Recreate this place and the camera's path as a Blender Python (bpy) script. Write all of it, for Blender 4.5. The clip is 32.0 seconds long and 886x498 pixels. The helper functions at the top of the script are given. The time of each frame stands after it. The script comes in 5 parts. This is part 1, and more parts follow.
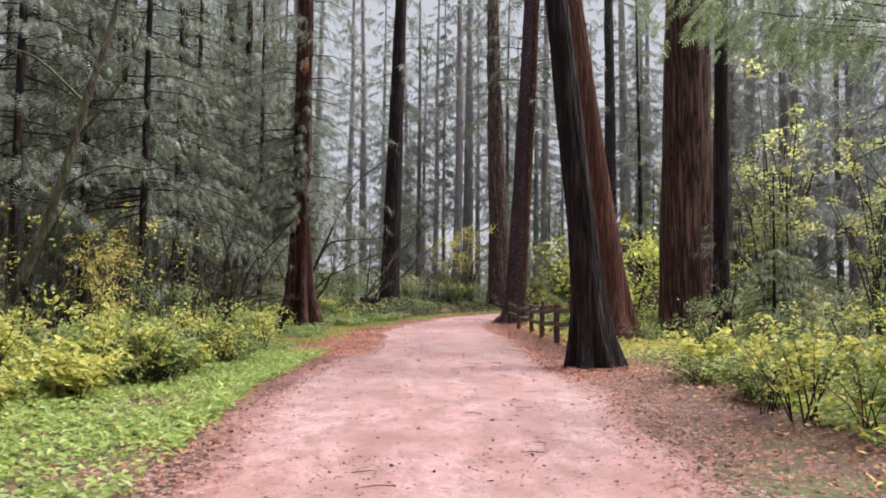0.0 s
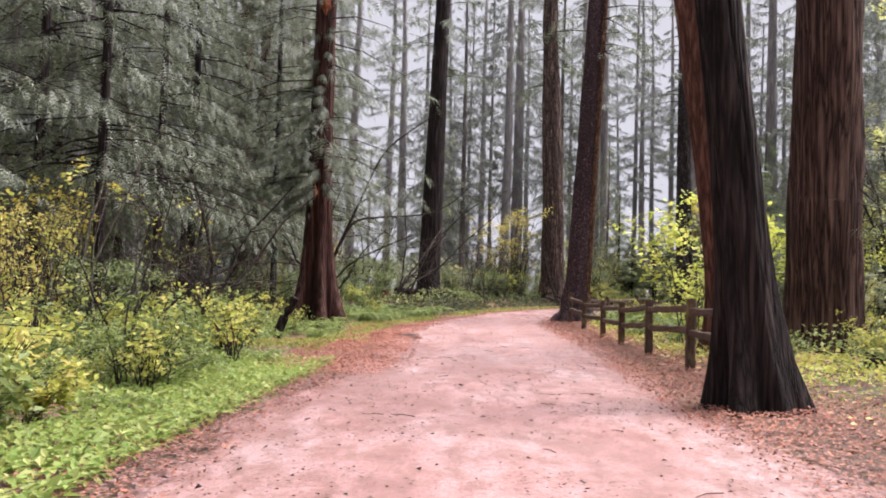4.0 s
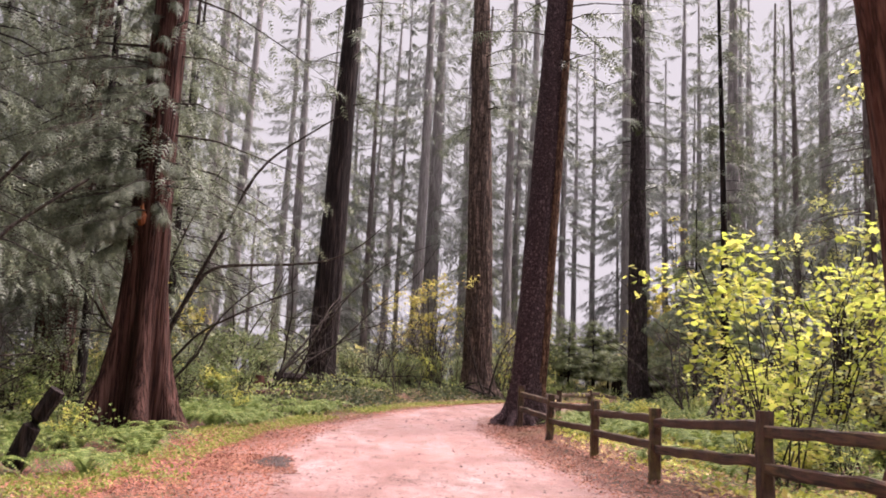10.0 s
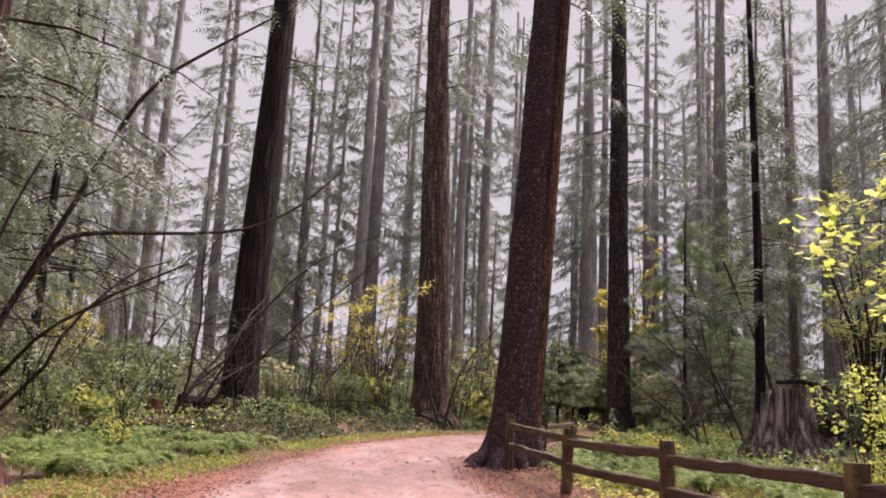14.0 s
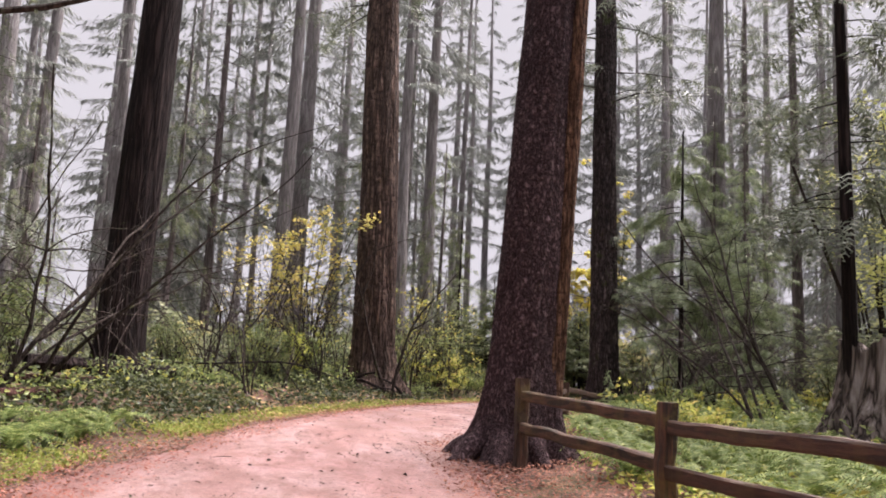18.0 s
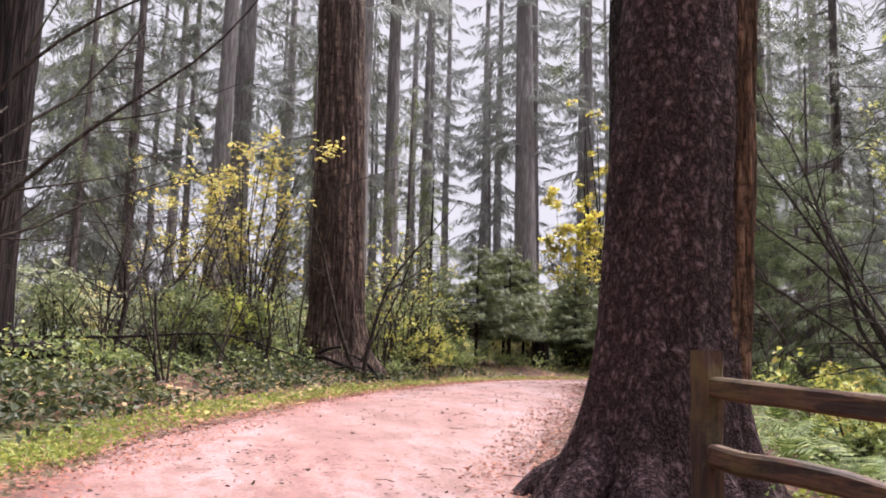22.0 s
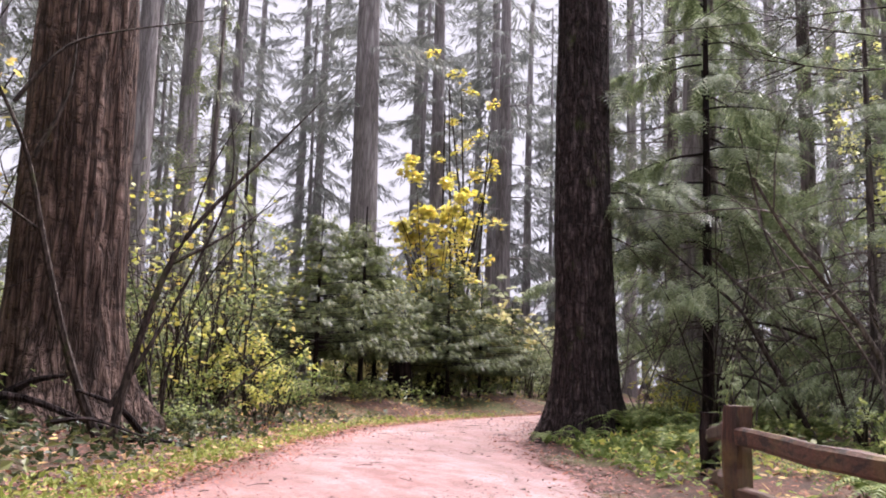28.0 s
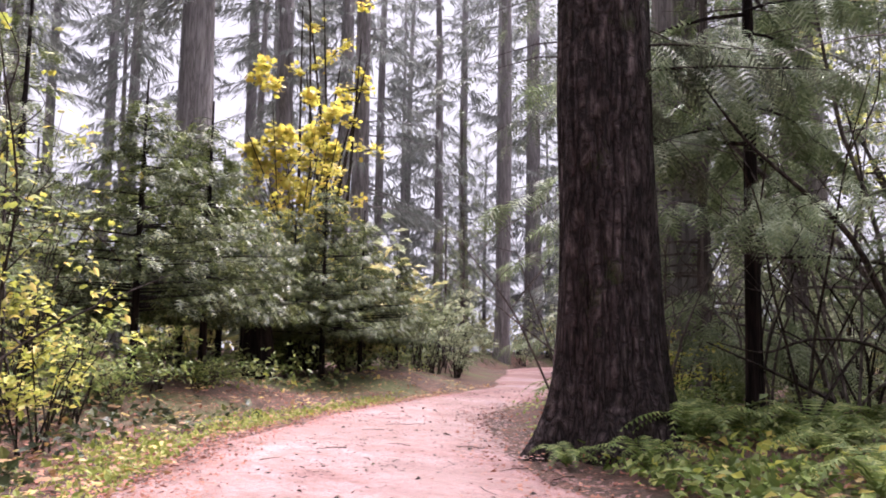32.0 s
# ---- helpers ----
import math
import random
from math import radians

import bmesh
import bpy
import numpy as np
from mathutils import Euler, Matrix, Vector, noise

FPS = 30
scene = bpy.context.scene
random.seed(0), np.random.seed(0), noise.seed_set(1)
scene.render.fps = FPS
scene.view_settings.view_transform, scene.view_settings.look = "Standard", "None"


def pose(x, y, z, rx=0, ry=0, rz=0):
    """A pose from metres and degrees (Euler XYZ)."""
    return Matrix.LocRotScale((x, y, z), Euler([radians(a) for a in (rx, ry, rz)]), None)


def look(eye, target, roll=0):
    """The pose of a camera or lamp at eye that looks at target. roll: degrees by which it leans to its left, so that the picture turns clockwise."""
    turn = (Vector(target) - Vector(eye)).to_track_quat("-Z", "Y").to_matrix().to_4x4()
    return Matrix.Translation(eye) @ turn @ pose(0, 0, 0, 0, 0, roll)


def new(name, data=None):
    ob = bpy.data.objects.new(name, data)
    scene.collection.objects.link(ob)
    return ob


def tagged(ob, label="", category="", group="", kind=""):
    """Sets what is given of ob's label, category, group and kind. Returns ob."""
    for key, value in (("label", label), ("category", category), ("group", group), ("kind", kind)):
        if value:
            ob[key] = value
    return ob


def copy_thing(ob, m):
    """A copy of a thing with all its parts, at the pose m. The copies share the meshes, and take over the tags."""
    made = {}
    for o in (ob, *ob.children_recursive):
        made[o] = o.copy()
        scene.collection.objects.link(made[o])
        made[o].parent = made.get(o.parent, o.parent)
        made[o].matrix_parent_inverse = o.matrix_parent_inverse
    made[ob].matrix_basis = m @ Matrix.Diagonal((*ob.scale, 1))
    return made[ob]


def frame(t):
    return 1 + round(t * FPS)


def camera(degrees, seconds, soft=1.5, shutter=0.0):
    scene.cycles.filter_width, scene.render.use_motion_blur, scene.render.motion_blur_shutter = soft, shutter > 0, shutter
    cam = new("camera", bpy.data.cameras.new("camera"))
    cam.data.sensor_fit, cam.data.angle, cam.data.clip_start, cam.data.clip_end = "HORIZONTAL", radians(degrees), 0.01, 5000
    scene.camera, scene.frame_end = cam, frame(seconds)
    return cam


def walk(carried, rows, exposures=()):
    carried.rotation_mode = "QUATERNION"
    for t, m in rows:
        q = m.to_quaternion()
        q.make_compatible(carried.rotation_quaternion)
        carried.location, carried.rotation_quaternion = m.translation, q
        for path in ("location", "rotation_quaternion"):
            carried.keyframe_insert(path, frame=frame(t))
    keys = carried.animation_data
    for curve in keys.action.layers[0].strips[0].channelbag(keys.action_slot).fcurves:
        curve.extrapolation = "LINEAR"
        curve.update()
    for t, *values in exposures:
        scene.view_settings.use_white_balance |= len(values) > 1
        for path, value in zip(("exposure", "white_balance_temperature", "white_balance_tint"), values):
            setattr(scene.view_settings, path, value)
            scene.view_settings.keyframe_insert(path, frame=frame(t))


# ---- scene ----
cam = camera(56.5, 32.0, soft=1.85)
EXPOSURES = [(0.0, 2.1, 6200, 12), (4.8, 2.34, 6350, 19), (6.2, 2.16, 6600, 23), (8.0, 2.32, 6650, 24), (10.5, 2.38, 6700, 24), (14.0, 2.2, 6700, 22), (22.0, 2.53, 6350, 19), (26.0, 2.6, 6250, 20), (30.0, 2.86, 6250, 26), (32.0, 2.86, 6200, 26)]
PATH = [
    (0, (0.021, -0.053, 1.393), (0.006, 1.943, 1.512), 0.5),
    (0.5, (0.031, 0.783, 1.355), (0.056, 2.779, 1.473), 0.8),
    (1, (-0.043, 1.602, 1.397), (-0.066, 3.596, 1.546), 1.2),
    (1.5, (0.013, 2.499, 1.369), (0.015, 4.493, 1.522), 1.3),
    (2, (-0.009, 3.345, 1.379), (-0.09, 5.338, 1.534), 1.7),
    (2.5, (-0.002, 4.159, 1.321), (-0.03, 6.15, 1.501), 1.6),
    (4.5, (-0.282, 7.234, 1.379), (-0.418, 9.228, 1.463), 1.5),
    (5, (-0.248, 8.116, 1.456), (-0.262, 10.083, 1.818), 4.2),
    (5.5, (-0.217, 9.115, 1.452), (-0.025, 11.06, 1.879), 2.4),
    (6, (-0.318, 9.872, 1.445), (-0.142, 11.826, 1.837), 1.8),
    (6.5, (-0.362, 10.623, 1.409), (-0.199, 12.585, 1.759), 2.1),
    (7, (-0.43, 11.428, 1.439), (-0.274, 13.39, 1.796), 2.1),
    (7.5, (-0.428, 12.268, 1.393), (-0.239, 14.231, 1.722), 2.0),
    (8, (-0.518, 13.104, 1.447), (-0.355, 15.071, 1.775), 2.1),
    (8.5, (-0.575, 13.92, 1.416), (-0.403, 15.891, 1.712), 2.0),
    (9, (-0.689, 14.704, 1.44), (-0.567, 16.679, 1.726), 2.1),
    (9.5, (-0.766, 15.492, 1.42), (-0.633, 17.468, 1.694), 2.1),
    (10, (-0.865, 16.338, 1.429), (-0.748, 18.31, 1.74), 2.7),
    (10.5, (-0.866, 17.156, 1.402), (-0.683, 19.128, 1.682), 2.3),
    (11, (-0.901, 17.967, 1.396), (-0.765, 19.939, 1.697), 2.0),
    (11.5, (-1.002, 18.753, 1.39), (-0.967, 20.733, 1.671), 1.3),
    (12, (-1.11, 19.546, 1.406), (-1.236, 21.517, 1.72), 0.9),
    (12.5, (-1.163, 20.337, 1.406), (-1.334, 22.301, 1.748), 0.6),
    (13, (-1.204, 21.119, 1.358), (-1.332, 23.078, 1.742), 1.9),
    (13.5, (-1.082, 21.841, 1.334), (-0.942, 23.797, 1.726), 2.1),
    (14, (-1.113, 22.761, 1.413), (-0.836, 24.705, 1.79), 2.9),
    (14.5, (-1.041, 23.513, 1.263), (-0.645, 25.443, 1.607), 2.3),
    (16.5, (-0.963, 26.996, 1.289), (-0.487, 28.92, 1.562), 3.0),
    (17, (-0.876, 27.829, 1.291), (-0.418, 29.757, 1.567), 3.2),
    (17.5, (-0.784, 28.626, 1.274), (-0.312, 30.552, 1.538), 2.9),
    (18, (-0.67, 29.527, 1.309), (-0.218, 31.452, 1.615), 2.6),
    (18.5, (-0.633, 30.319, 1.294), (-0.185, 32.244, 1.599), 2.2),
    (19, (-0.635, 31.073, 1.3), (-0.248, 33.01, 1.615), 2.0),
    (19.5, (-0.717, 31.768, 1.293), (-0.28, 33.69, 1.631), 1.8),
    (20, (-0.646, 32.51, 1.294), (-0.199, 34.429, 1.636), 2.1),
    (20.5, (-0.607, 33.21, 1.262), (-0.107, 35.123, 1.563), 2.2),
    (21, (-0.499, 33.964, 1.27), (0.011, 35.876, 1.558), 2.4),
    (21.5, (-0.38, 34.718, 1.252), (0.186, 36.62, 1.501), 2.1),
    (22, (-0.178, 35.536, 1.277), (0.406, 37.433, 1.526), 1.6),
    (22.5, (-0.025, 36.32, 1.269), (0.606, 38.201, 1.523), 1.5),
    (23, (0.149, 37.108, 1.303), (0.768, 38.987, 1.6), 1.8),
    (23.5, (0.287, 37.94, 1.28), (0.946, 39.805, 1.573), 2.2),
    (24, (0.407, 38.725, 1.314), (1.073, 40.586, 1.619), 2.7),
    (24.5, (0.529, 39.43, 1.344), (1.251, 41.274, 1.627), 2.6),
    (25, (0.652, 40.148, 1.387), (1.408, 41.977, 1.674), 2.5),
    (25.5, (0.877, 40.834, 1.411), (1.733, 42.617, 1.706), 2.2),
    (27.5, (1.912, 43.839, 1.471), (2.898, 45.554, 1.765), 0.7),
    (28, (2.075, 44.703, 1.467), (3.097, 46.396, 1.769), 1.7),
    (28.5, (2.328, 45.38, 1.443), (3.416, 47.025, 1.771), 2.0),
    (29, (2.581, 46.077, 1.465), (3.688, 47.706, 1.81), 2.4),
    (29.5, (2.833, 46.749, 1.481), (4.013, 48.325, 1.836), 2.0),
    (30, (3.121, 47.473, 1.521), (4.301, 49.051, 1.862), 1.7),
    (30.5, (3.419, 48.187, 1.514), (4.66, 49.725, 1.821), 1.5),
    (31, (3.727, 48.862, 1.536), (4.984, 50.388, 1.841), 1.4),
    (31.5, (3.979, 49.526, 1.521), (5.291, 51.016, 1.762), 1.1),
    (32, (4.25, 50.148, 1.519), (5.616, 51.591, 1.746), 0.8),
]
walk(cam, [(t, look(eye, target, roll)) for t, eye, target, roll in PATH], EXPOSURES)

# ---- world, sun, light ----
world = bpy.data.worlds.new("overcast_sky")
scene.world = world
world.use_nodes = True
wn, wl = world.node_tree.nodes, world.node_tree.links
sky = wn.new("ShaderNodeTexSky")
sky.sky_type = "NISHITA"
sky.sun_disc = False
sky.sun_elevation, sky.sun_rotation = radians(58), radians(68)
sky.air_density, sky.dust_density, sky.ozone_density = 1.0, 4.0, 1.0
pale = wn.new("ShaderNodeHueSaturation")
pale.inputs["Saturation"].default_value = 0.16
wl.new(sky.outputs["Color"], pale.inputs["Color"])
wl.new(pale.outputs["Color"], wn["Background"].inputs["Color"])
wn["Background"].inputs["Strength"].default_value = 0.15
sun = new("sun", bpy.data.lights.new("sun", "SUN"))
sun.data.energy, sun.data.angle, sun.data.color = 1.5, radians(40), (1.0, 0.96, 0.9)
SUN_FROM = Vector((math.sin(radians(68)) * math.cos(radians(58)), math.cos(radians(68)) * math.cos(radians(58)), math.sin(radians(58))))
sun.matrix_world = look(Vector((0, 0, 40)) + SUN_FROM * 20, (0, 0, 40))


# ---- materials ----
def nodes_of(name):
    m = bpy.data.materials.new(name)
    m.use_nodes = True
    nt = m.node_tree
    return m, nt.nodes, nt.links, nt.nodes["Principled BSDF"]


def coords(n, l, scale):
    tc, mp = n.new("ShaderNodeTexCoord"), n.new("ShaderNodeMapping")
    mp.inputs["Scale"].default_value = scale
    l.new(tc.outputs["Object"], mp.inputs["Vector"])
    return mp.outputs["Vector"]


def noise_tex(n, l, vec, scale, detail=4.0, rough=0.6, warp=0.0):
    t = n.new("ShaderNodeTexNoise")
    t.inputs["Scale"].default_value, t.inputs["Detail"].default_value, t.inputs["Roughness"].default_value = scale, detail, rough
    t.inputs["Distortion"].default_value = warp
    if vec is not None:
        l.new(vec, t.inputs["Vector"])
    return t.outputs["Fac"]


def ramp(n, l, fac, stops):
    r = n.new("ShaderNodeValToRGB")
    els = r.color_ramp.elements
    while len(els) < len(stops):
        els.new(0.5)
    for e, (p, c) in zip(els, stops):
        e.position, e.color = p, (*c, 1)
    l.new(fac, r.inputs["Fac"])
    return r.outputs["Color"]


def mix(n, l, fac, a, b, mode="MIX"):
    x = n.new("ShaderNodeMixRGB")
    x.blend_type = mode
    if isinstance(fac, (int, float)):
        x.inputs["Fac"].default_value = fac
    else:
        l.new(fac, x.inputs["Fac"])
    for s, v in (("Color1", a), ("Color2", b)):
        if isinstance(v, tuple):
            x.inputs[s].default_value = (*v, 1)
        else:
            l.new(v, x.inputs[s])
    return x.outputs["Color"]


def bump(n, l, b, height, strength, distance):
    x = n.new("ShaderNodeBump")
    x.inputs["Strength"].default_value, x.inputs["Distance"].default_value = strength, distance
    l.new(height, x.inputs["Height"])
    l.new(x.outputs["Normal"], b.inputs["Normal"])


def bark_mat(name, dark, mid, light, ridges=11.0, stretch=0.07, relief=0.04, moss=0.0, warp=0.0, breaks=0.0):
    """Furrowed bark: cracks drawn out along the trunk between fibrous ridges, with lichen patches; breaks: gaps across the ridges."""
    m, n, l, b = nodes_of(name)
    fine = noise_tex(n, l, coords(n, l, (1, 1, stretch * 1.6)), ridges * 4.0, 4, 0.7)
    big = noise_tex(n, l, coords(n, l, (1, 1, stretch)), ridges, 3, 0.55, warp)
    crack = n.new("ShaderNodeMath")
    crack.operation = "SUBTRACT"
    l.new(big, crack.inputs[0])
    crack.inputs[1].default_value = 0.5
    away = n.new("ShaderNodeMath")
    away.operation = "ABSOLUTE"
    l.new(crack.outputs[0], away.inputs[0])
    ridge = ramp(n, l, away.outputs[0], [(0.0, (0, 0, 0)), (0.05, (0.45, 0.45, 0.45)), (0.2, (1, 1, 1))])
    if breaks:
        gap = noise_tex(n, l, coords(n, l, (1, 1, 1)), breaks, 4, 0.65, 0.4)
        ridge = mix(n, l, 1.0, ridge, ramp(n, l, gap, [(0.36, (0.15, 0.15, 0.15)), (0.5, (0.75, 0.75, 0.75)), (0.66, (1, 1, 1))]), "MULTIPLY")
    height = mix(n, l, 0.35, ridge, fine)
    col = ramp(n, l, height, [(0.12, dark), (0.5, mid), (0.88, light)])
    patch = noise_tex(n, l, coords(n, l, (1, 1, 0.4)), 0.8, 5, 0.6)
    col = mix(n, l, ramp(n, l, patch, [(0.4, (0, 0, 0)), (0.7, (0.55, 0.55, 0.55))]), col, mix(n, l, height, dark, tuple(0.6 * c for c in mid)))
    if moss:
        where = noise_tex(n, l, coords(n, l, (1, 1, 0.7)), 1.7, 5, 0.7)
        col = mix(n, l, ramp(n, l, where, [(0.62 - moss, (0, 0, 0)), (0.72, (0.75, 0.75, 0.75))]), col, (0.055, 0.075, 0.02))
    l.new(col, b.inputs["Base Color"])
    b.inputs["Roughness"].default_value = 0.9
    b.inputs["Specular IOR Level"].default_value = 0.12
    bump(n, l, b, height, 1.0, relief)
    return m


def leaf_mat(name, one, two, three=None, through_light=0.35, rough=0.5, gloss=0.4):
    m, n, l, b = nodes_of(name)
    geo = n.new("ShaderNodeNewGeometry")
    stops = [(0.0, one), (0.6, two), (1.0, three or two)]
    col = ramp(n, l, geo.outputs["Random Per Island"], stops)
    blot = noise_tex(n, l, coords(n, l, (1, 1, 1)), 0.7, 3, 0.6)
    col = mix(n, l, ramp(n, l, blot, [(0.35, (0, 0, 0)), (0.7, (0.6, 0.6, 0.6))]), col, tuple(0.5 * (p + q) * 0.8 for p, q in zip(one, two)))
    l.new(col, b.inputs["Base Color"])
    b.inputs["Roughness"].default_value = rough
    b.inputs["Specular IOR Level"].default_value = gloss
    tr = n.new("ShaderNodeBsdfTranslucent")
    l.new(col, tr.inputs["Color"])
    ms = n.new("ShaderNodeMixShader")
    ms.inputs["Fac"].default_value = through_light
    l.new(b.outputs["BSDF"], ms.inputs[1])
    l.new(tr.outputs["BSDF"], ms.inputs[2])
    l.new(ms.outputs["Shader"], n["Material Output"].inputs["Surface"])
    return m


def path_mat():
    """Damp crushed gravel: fine grit, smears of needles and bark crumbs, paler worn tracks."""
    m, n, l, b = nodes_of("crushed_red_gravel")
    v = coords(n, l, (1, 1, 1))
    grain = noise_tex(n, l, v, 48, 5, 0.8)
    wide = noise_tex(n, l, coords(n, l, (1, 0.35, 1)), 0.8, 5, 0.6)
    mid = noise_tex(n, l, coords(n, l, (1, 0.5, 1)), 3.6, 7, 0.75)
    crumbs = noise_tex(n, l, v, 17, 5, 0.7)
    col = ramp(n, l, wide, [(0.36, (0.21, 0.094, 0.083)), (0.5, (0.31, 0.166, 0.156)), (0.64, (0.36, 0.238, 0.235))])
    col = mix(n, l, ramp(n, l, mid, [(0.42, (0.85, 0.85, 0.85)), (0.57, (0, 0, 0))]), col, (0.17, 0.075, 0.06))
    col = mix(n, l, ramp(n, l, crumbs, [(0.36, (0.85, 0.85, 0.85)), (0.47, (0, 0, 0))]), col, (0.11, 0.052, 0.043))
    col = mix(n, l, ramp(n, l, grain, [(0.38, (0.85, 0.85, 0.85)), (0.54, (0, 0, 0))]), col, (0.13, 0.07, 0.062))
    damp = noise_tex(n, l, coords(n, l, (0.6, 0.3, 1)), 1.3, 3, 0.5)
    l.new(col, b.inputs["Base Color"])
    l.new(ramp(n, l, damp, [(0.4, (0.45, 0.45, 0.45)), (0.62, (0.85, 0.85, 0.85))]), b.inputs["Roughness"])
    bump(n, l, b, mix(n, l, 0.5, grain, crumbs), 0.6, 0.02)
    return m


def floor_mat():
    m, n, l, b = nodes_of("forest_floor")
    v = coords(n, l, (1, 1, 1))
    fine = noise_tex(n, l, v, 22, 6, 0.75)
    wide = noise_tex(n, l, v, 0.5, 5, 0.6)
    col = ramp(n, l, fine, [(0.3, (0.03, 0.017, 0.012)), (0.5, (0.115, 0.056, 0.038)), (0.7, (0.23, 0.125, 0.086))])
    blot = noise_tex(n, l, v, 3.0, 6, 0.7)
    col = mix(n, l, ramp(n, l, blot, [(0.42, (0.8, 0.8, 0.8)), (0.58, (0, 0, 0))]), col, (0.035, 0.024, 0.017))
    green = ramp(n, l, fine, [(0.3, (0.03, 0.05, 0.012)), (0.7, (0.13, 0.17, 0.045))])
    col = mix(n, l, ramp(n, l, wide, [(0.5, (0, 0, 0)), (0.66, (0.7, 0.7, 0.7))]), col, green)
    l.new(col, b.inputs["Base Color"])
    b.inputs["Roughness"].default_value = 0.95
    bump(n, l, b, fine, 0.8, 0.03)
    return m


def wood_mat(name, one, two, moss, along):
    """Weathered split wood: grain drawn out along the beam, dark checks, olive moss in patches; each beam has its own tone."""
    m, n, l, b = nodes_of(name)
    grain = noise_tex(n, l, coords(n, l, along), 1.0, 6, 0.7)
    check = noise_tex(n, l, coords(n, l, tuple(0.45 * c for c in along)), 1.0, 3, 0.5, 0.4)
    info = n.new("ShaderNodeObjectInfo")
    col = ramp(n, l, grain, [(0.32, one), (0.55, tuple(0.5 * (p + q) for p, q in zip(one, two))), (0.72, two)])
    col = mix(n, l, ramp(n, l, check, [(0.4, (0.9, 0.9, 0.9)), (0.47, (0, 0, 0))]), col, (0.012, 0.007, 0.005))
    where = noise_tex(n, l, coords(n, l, (1, 1, 1)), 2.6, 6, 0.7)
    col = mix(n, l, ramp(n, l, where, [(0.48, (0, 0, 0)), (0.66, (moss, moss, moss))]), col, (0.14, 0.105, 0.03))
    col = mix(n, l, ramp(n, l, info.outputs["Random"], [(0.0, (0, 0, 0)), (1.0, (0.55, 0.55, 0.55))]), col, (0.045, 0.022, 0.016))
    l.new(col, b.inputs["Base Color"])
    b.inputs["Roughness"].default_value = 0.75
    bump(n, l, b, mix(n, l, 0.5, grain, check), 0.9, 0.015)
    return m


CEDAR = bark_mat("red_cedar_bark", (0.034, 0.0155, 0.0115), (0.098, 0.042, 0.031), (0.195, 0.1, 0.074), 9, 0.018, 0.03, warp=0.04)
# Damp cedar bark, its colour darkened for the big cedar's shade too.
CEDAR_WET_SHADE = bark_mat("damp_shaded_cedar_bark", (0.01, 0.0055, 0.005), (0.06, 0.027, 0.022), (0.145, 0.075, 0.062), 9, 0.035, 0.04, warp=0.1)
# Dark bark; it also paints shade in the stump hollow and on a post.
CEDAR_DARK = bark_mat("dark_wet_bark_and_shade", (0.006, 0.0045, 0.0045), (0.02, 0.0135, 0.013), (0.055, 0.038, 0.036), 9, 0.07, 0.04)
FIR = bark_mat("fir_bark", (0.01, 0.007, 0.006), (0.08, 0.044, 0.035), (0.19, 0.114, 0.092), 8, 0.04, 0.06, warp=0.12)
SPRUCE = bark_mat("flaky_spruce_bark", (0.012, 0.007, 0.008), (0.1, 0.06, 0.065), (0.28, 0.197, 0.21), 15, 0.6, 0.07, warp=0.1, breaks=15.0)
TORN = bark_mat("torn_orange_wood", (0.1, 0.03, 0.012), (0.3, 0.1, 0.045), (0.5, 0.2, 0.1), 12, 0.1, 0.02)
# Bark of trunks set back in the wood, paled in colour for mist.
MISTY = bark_mat("mist_greyed_bark", (0.05, 0.04, 0.039), (0.12, 0.098, 0.094), (0.23, 0.198, 0.192), 9, 0.1, 0.04, warp=0.3)
OCHRE = bark_mat("ochre_ridge_bark", (0.016, 0.008, 0.006), (0.16, 0.085, 0.055), (0.34, 0.205, 0.14), 15, 0.12, 0.06, warp=0.15, breaks=11.0)
FIR_OLD = bark_mat("old_fir_bark", (0.012, 0.009, 0.008), (0.12, 0.08, 0.065), (0.33, 0.235, 0.195), 7, 0.08, 0.1, warp=0.25, breaks=6.0)
FIR_ROUGH = bark_mat("rough_dark_fir_bark", (0.008, 0.0065, 0.0065), (0.062, 0.046, 0.045), (0.21, 0.168, 0.165), 10, 0.2, 0.09, 0.02, warp=0.25, breaks=9.0)
# Far bark: the mist is mixed into its colours as pale grey.
GREY = bark_mat("mist_paled_bark", (0.11, 0.098, 0.097), (0.2, 0.18, 0.178), (0.32, 0.3, 0.298), 7, 0.12, 0.04, warp=0.4)
TWIG_PALE = bark_mat("grey_brown_twig_bark", (0.045, 0.036, 0.032), (0.115, 0.095, 0.085), (0.22, 0.19, 0.17), 14, 0.3, 0.01)
TWIG = bark_mat("bare_twig_bark", (0.012, 0.009, 0.008), (0.04, 0.03, 0.026), (0.1, 0.082, 0.07), 14, 0.3, 0.01, 0.05)
MOSSY = bark_mat("mossy_limb_bark", (0.03, 0.025, 0.018), (0.08, 0.07, 0.05), (0.17, 0.16, 0.12), 10, 0.3, 0.02, 0.16)
SNAG = bark_mat("weathered_stump_wood", (0.01, 0.008, 0.007), (0.14, 0.108, 0.096), (0.36, 0.31, 0.29), 5, 0.06, 0.09, 0.03, warp=0.2)
CEDAR_LEAF = leaf_mat("cedar_sprays", (0.055, 0.066, 0.042), (0.115, 0.13, 0.083), (0.24, 0.26, 0.175), 0.42, 0.42, 0.35)
YOUNG_LEAF = leaf_mat("young_cedar_sprays", (0.075, 0.095, 0.046), (0.155, 0.18, 0.088), (0.31, 0.325, 0.185), 0.43, 0.45, 0.3)
